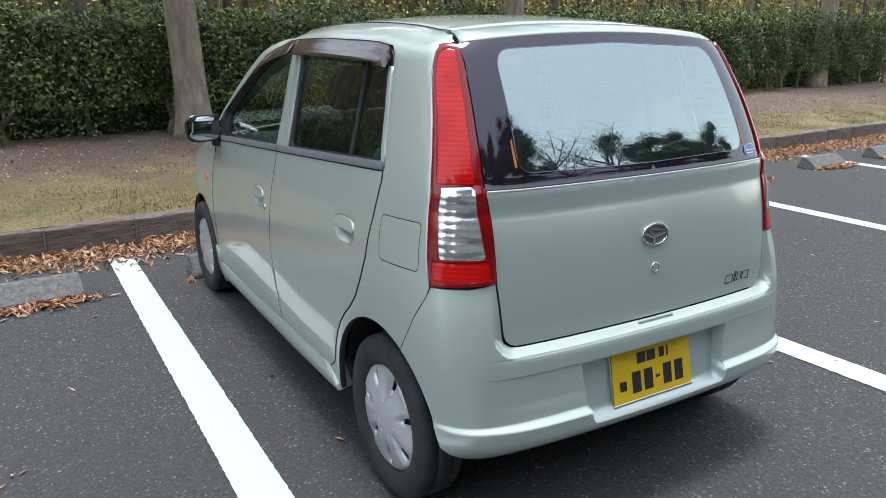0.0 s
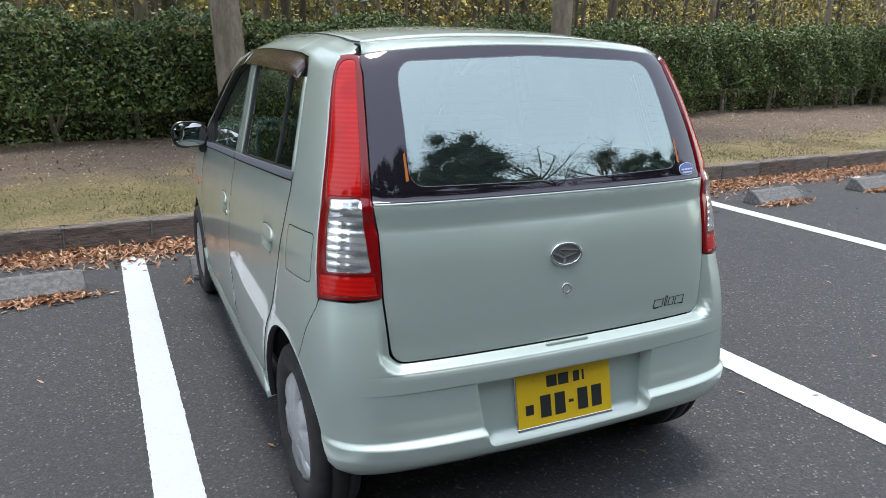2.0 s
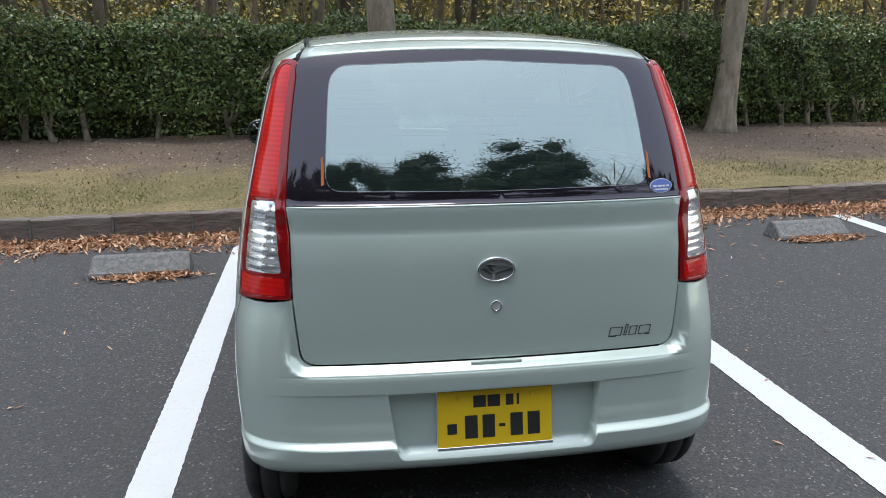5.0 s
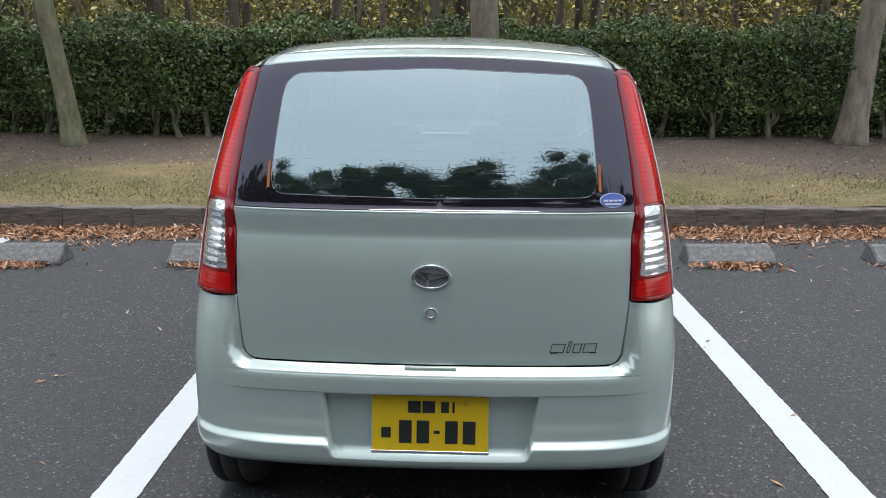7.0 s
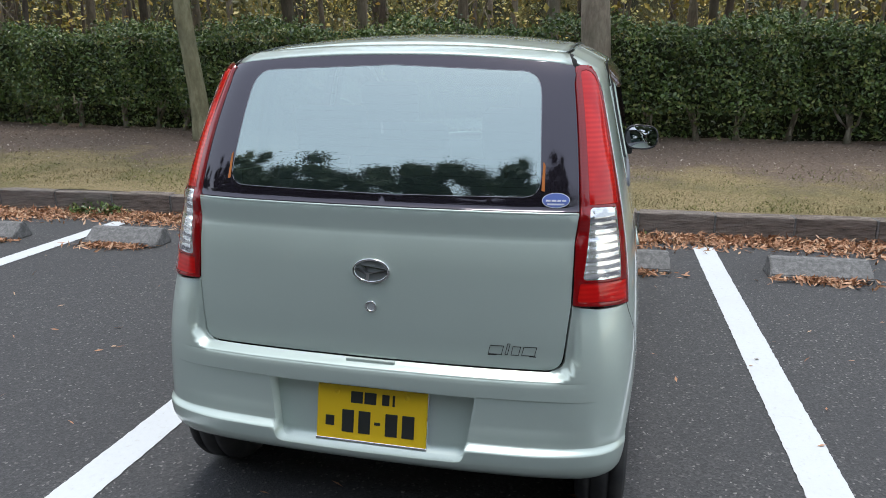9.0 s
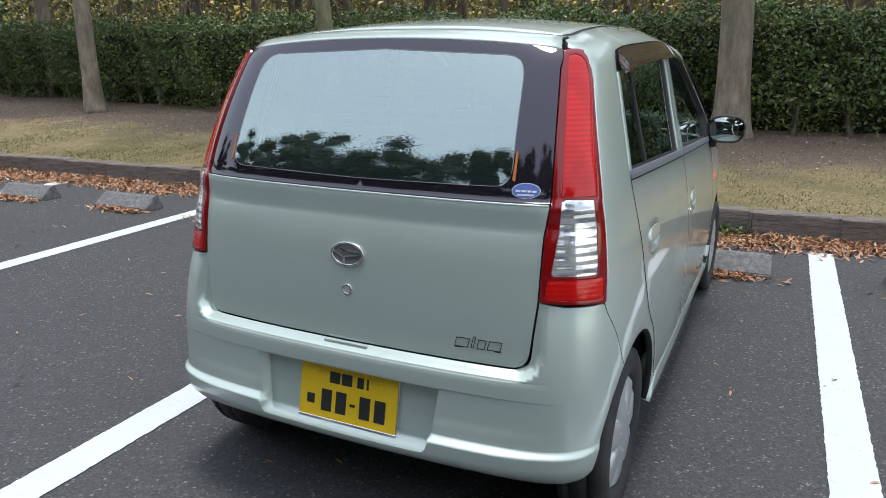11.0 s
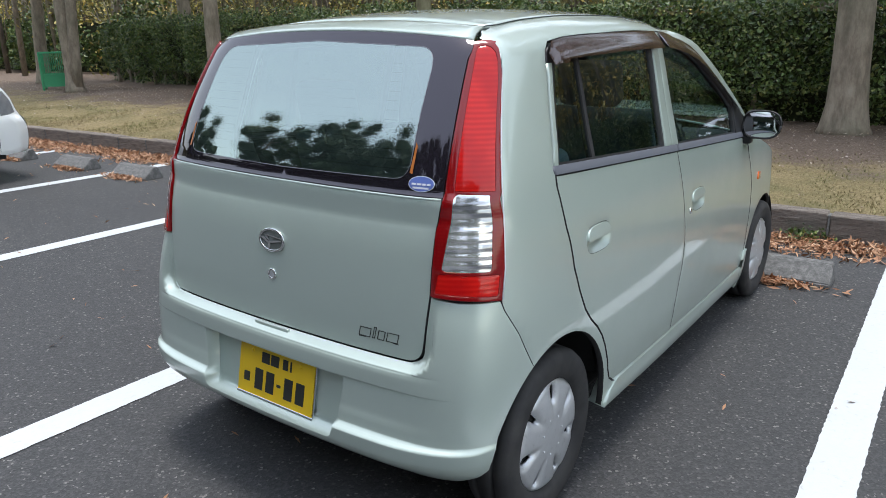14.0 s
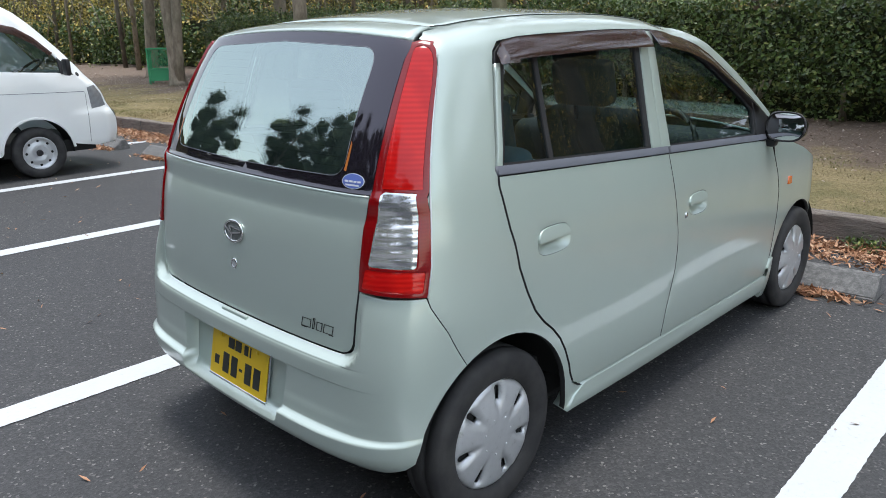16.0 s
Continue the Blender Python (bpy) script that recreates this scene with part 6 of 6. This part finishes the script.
# ---- white van two bays away ----
def make_van(at):
    van = thing("van", "white small cab-over van parked nose to the kerb", "van", at=at)
    # local: y forwards, front axle at y = 0; right side at x = 0, the van reaches to x = -1.475
    front = hermite([0.25, 0.33, 0.50, 0.62, 0.69, 0.80, 0.92, 1.00, 1.15, 1.39, 1.64, 1.73, 1.80], [0.83, 0.88, 0.90, 0.885, 0.82, 0.79, 0.735, 0.65, 0.54, 0.335, 0.09, -0.03, -0.18])
    width = hermite([0.22, 0.35, 0.6, 0.95, 1.2, 1.55, 1.72, 1.80, 1.83], [0.70, 0.725, 0.737, 0.73, 0.69, 0.625, 0.575, 0.50, 0.40])
    back = -2.46

    def skin(y, z, off=0.0):
        nose = float(front(z))
        k = 1 - 0.10 * float(smooth(nose - 0.55, nose, y)) - 0.10 * float(smooth(nose - 0.14, nose, y))
        return -0.737 + (float(width(z)) + off) * k

    def side_sheet(name, pts, mat, off=0.0, label="", parent=van, hole=None, thick=0.02):
        """A patch of the right side given by a polygon of (y, z)."""
        f = lambda u, z: np.stack([np.array([skin(a, b) for a, b in zip(np.atleast_1d(u), np.atleast_1d(z))]), np.atleast_1d(u), np.atleast_1d(z)], -1)
        return panel(name, pts, mat, parent, holes=hole or (), surface=f, lift=lambda u, z: off + 0 * np.asarray(u), flange=thick, gap=0.002, step=0.06, edge=0.03, label=label)
    arch = lambda r, a0, a1, n=14, cy=0.0: [(cy + r * math.cos(radians(a0 + (a1 - a0) * i / n)), 0.27 + r * math.sin(radians(a0 + (a1 - a0) * i / n))) for i in range(n + 1)]
    win = [(-0.62, 1.13), (0.30, 1.075), (0.46, 1.045), (0.44, 1.09), (0.29, 1.27), (0.13, 1.42), (-0.02, 1.51), (-0.20, 1.545), (-0.62, 1.56)]
    lamp = [(0.60, 0.68), (0.785, 0.70), (0.755, 0.82), (0.69, 0.925), (0.585, 0.905)]
    nose = [(float(front(z)) - 0.01, z) for z in (0.30, 0.42, 0.55, 0.66, 0.74, 0.85, 0.95, 1.05, 1.15, 1.3, 1.45, 1.58, 1.68, 1.76, 1.80)]
    outline = [(-0.62, 0.26), (-0.37, 0.26)] + arch(0.345, 178, 10) + [(0.60, 0.28)] + nose + [(-0.62, 1.82)]
    side_sheet("door", outline, VAN_WHITE, label="white front side with door", hole=[win, lamp])
    side_sheet("door_window", win, SIDE_GLASS, -0.012, "driver's door window", thick=0)
    side_sheet("window_rubber", [(y * 1.02 + 0.01, z + (0.02 if z > 1.2 else -0.02)) for y, z in win], RUBBER_GAP_SHADE, -0.006, "black window seal", hole=[win])
    side_sheet("headlamp", lamp, HEADLAMP, -0.003, "dark-bezelled headlamp")
    side_sheet("body_line", [(-0.62, 0.892), (0.55, 0.862), (0.55, 0.870), (-0.62, 0.900)], BELT, 0.002, thick=0.004)
    for q in ([(0.535, 0.33), (0.541, 0.33), (0.556, 0.86), (0.550, 0.86)], [(-0.60, 0.30), (-0.594, 0.30), (-0.594, 1.10), (-0.60, 1.10)]):
        side_sheet("seam", q, RUBBER_GAP_SHADE, 0.0015, thick=0.002)
    side_sheet("rain_visor", [(-0.62, 1.585), (-0.62, 1.50), (-0.22, 1.49), (-0.05, 1.455), (0.10, 1.37), (0.26, 1.24), (0.30, 1.27), (0.14, 1.43), (-0.02, 1.53), (-0.20, 1.57)], VISOR, 0.02, "smoked rain visor", thick=0)
    side_sheet("wheel_arch", arch(0.372, 4, 176) + arch(0.345, 176, 4), VAN_WHITE, 0.008)
    rear = [(-0.625, 0.26), (-0.625, 1.82), (back, 1.82), (back, 0.26), (-2.2, 0.26)] + arch(0.345, 178, 2, cy=-1.86) + [(-1.4, 0.26)]
    side_sheet("rear_side", rear, VAN_WHITE, 0.0, "white sliding door and load side", hole=[[(-0.75, 1.10), (-0.75, 1.55), (-1.5, 1.55), (-1.5, 1.10)]])
    side_sheet("side_window", [(-0.75, 1.10), (-0.75, 1.55), (-1.5, 1.55), (-1.5, 1.10)], SIDE_GLASS, -0.012, thick=0)
    # front face, roof, far side as closed sheets
    zs = np.linspace(0.27, 1.80, 26)
    rows = []
    for z in zs:
        y = float(front(z))
        x1 = skin(y - 0.01, z)
        row = []
        for t in np.linspace(0, 1, 15):
            x = x1 * (1 - t) + (-1.474 - x1) * t
            row.append((x, y - 0.01 + 0.05 * math.sin(math.pi * t) ** 0.7, z))
        rows.append(row)
    grid_part("nose", rows[:12], VAN_WHITE, van, "white nose and bumper", flip=True)
    grid_part("windscreen", rows[11:24], SIDE_GLASS, van, "raked windscreen", flip=True)
    rows = [[(-0.737 + (0.737 + float(width(1.82)) - 0.737) * v, y, 1.82 + 0.04 * (1 - v * v)) for v in np.linspace(-1, 1, 9)] for y in np.linspace(back, -0.22, 8)]
    grid_part("roof", rows, VAN_WHITE, van, "white roof")
    rows = [[(-1.474 - skin(y, z), y, z) for y in np.linspace(back, float(front(min(z, 1.8))) - 0.03, 10)] for z in np.linspace(0.27, 1.82, 10)]
    grid_part("far_side", rows, VAN_WHITE, van)
    part("tail", box(1.40, 0.04, 1.5, (-0.737, back, 1.05)), VAN_WHITE, van)
    part("underbody", box(1.3, 3.0, 0.12, (-0.737, -0.9, 0.30)), MATT_BLACK, van)
    part("cabin_seat", soft_block(0.5, 0.14, 0.6), TRIM, van, at=pose(-0.4, -0.35, 0.95, 8), smooth=True)
    part("dashboard", box(1.3, 0.3, 0.2, (-0.737, 0.40, 0.98), 0.05, 3), TRIM, van, smooth=True)
    steer_ = [(0.18 * math.cos(a), 0.18 * math.sin(a), 0) for a in np.linspace(0, 2 * math.pi, 25)]
    under("steering_wheel", mesh_of("steering_wheel", *tube_mesh(steer_, [0.014] * 25, 7), BLACK, True), van, at=pose(-0.4, 0.12, 1.10, 35))
    mir = [(0.34, 1.055), (0.47, 1.045), (0.40, 1.16), (0.335, 1.23)]
    side_sheet("mirror_sail", mir, BLACK, 0.004, "black mirror mount")
    part("mirror", box(0.13, 0.05, 0.17, (0.07, 0.36, 1.13), 0.02, 3), BLACK, van, "black wing mirror", smooth=True)
    for cy in (0.0, -1.86):
        rows = [[(x, cy + 0.35 * math.cos(a), 0.27 + 0.35 * math.sin(a)) for x in (-0.3, -0.1, -0.02)] for a in np.linspace(radians(-5), radians(185), 20)]
        grid_part("wheel_housing", rows, MATT_BLACK, van, flip=True)
        for sx_ in (0, -1.474):
            wh = tagged(new("wheel"), "black tyre on a silver steel wheel")
            wh.parent = van
            wh.matrix_local = pose(-0.085 if sx_ == 0 else -1.39, cy, 0.265, 0, 0, 0 if sx_ == 0 else 180)
            prof = [(0.17, -0.06), (0.25, -0.07), (0.265, -0.05), (0.267, 0), (0.265, 0.05), (0.25, 0.068), (0.21, 0.074), (0.172, 0.062), (0.168, 0.05)]
            under("tyre", mesh_of("tyre", *lathe(prof, 40), TYRE, True), wh)
            prof = [(0.170, 0.056), (0.160, 0.060), (0.150, 0.035), (0.120, 0.030), (0.095, 0.048), (0.070, 0.050), (0.055, 0.040), (0.0, 0.040)]
            rim = under("steel_wheel", mesh_of("steel_wheel", *lathe(prof, 40), HUBCAP, True), wh, "silver steel wheel")
            for k in range(8):
                a = 2 * math.pi * k / 8
                bm = bmesh.new()
                bmesh.ops.create_uvsphere(bm, u_segments=10, v_segments=6, radius=0.014, matrix=pose(0.032, 0.127 * math.cos(a), 0.127 * math.sin(a)) @ Matrix.Diagonal((0.3, 1, 1, 1)))
                part("wheel_hole", bm, MATT_BLACK, rim, smooth=True)
            bm = bmesh.new()
            bmesh.ops.create_cone(bm, cap_ends=True, segments=20, radius1=0.035, radius2=0.028, depth=0.03, matrix=pose(0.05, 0, 0, 0, 90, 0))
            part("hub_cap", bm, BLACK, wh, "dark hub cap")
    return van


make_van(BAY @ pose(-6.34, 1.75, 0, 0, 0, -1.7))
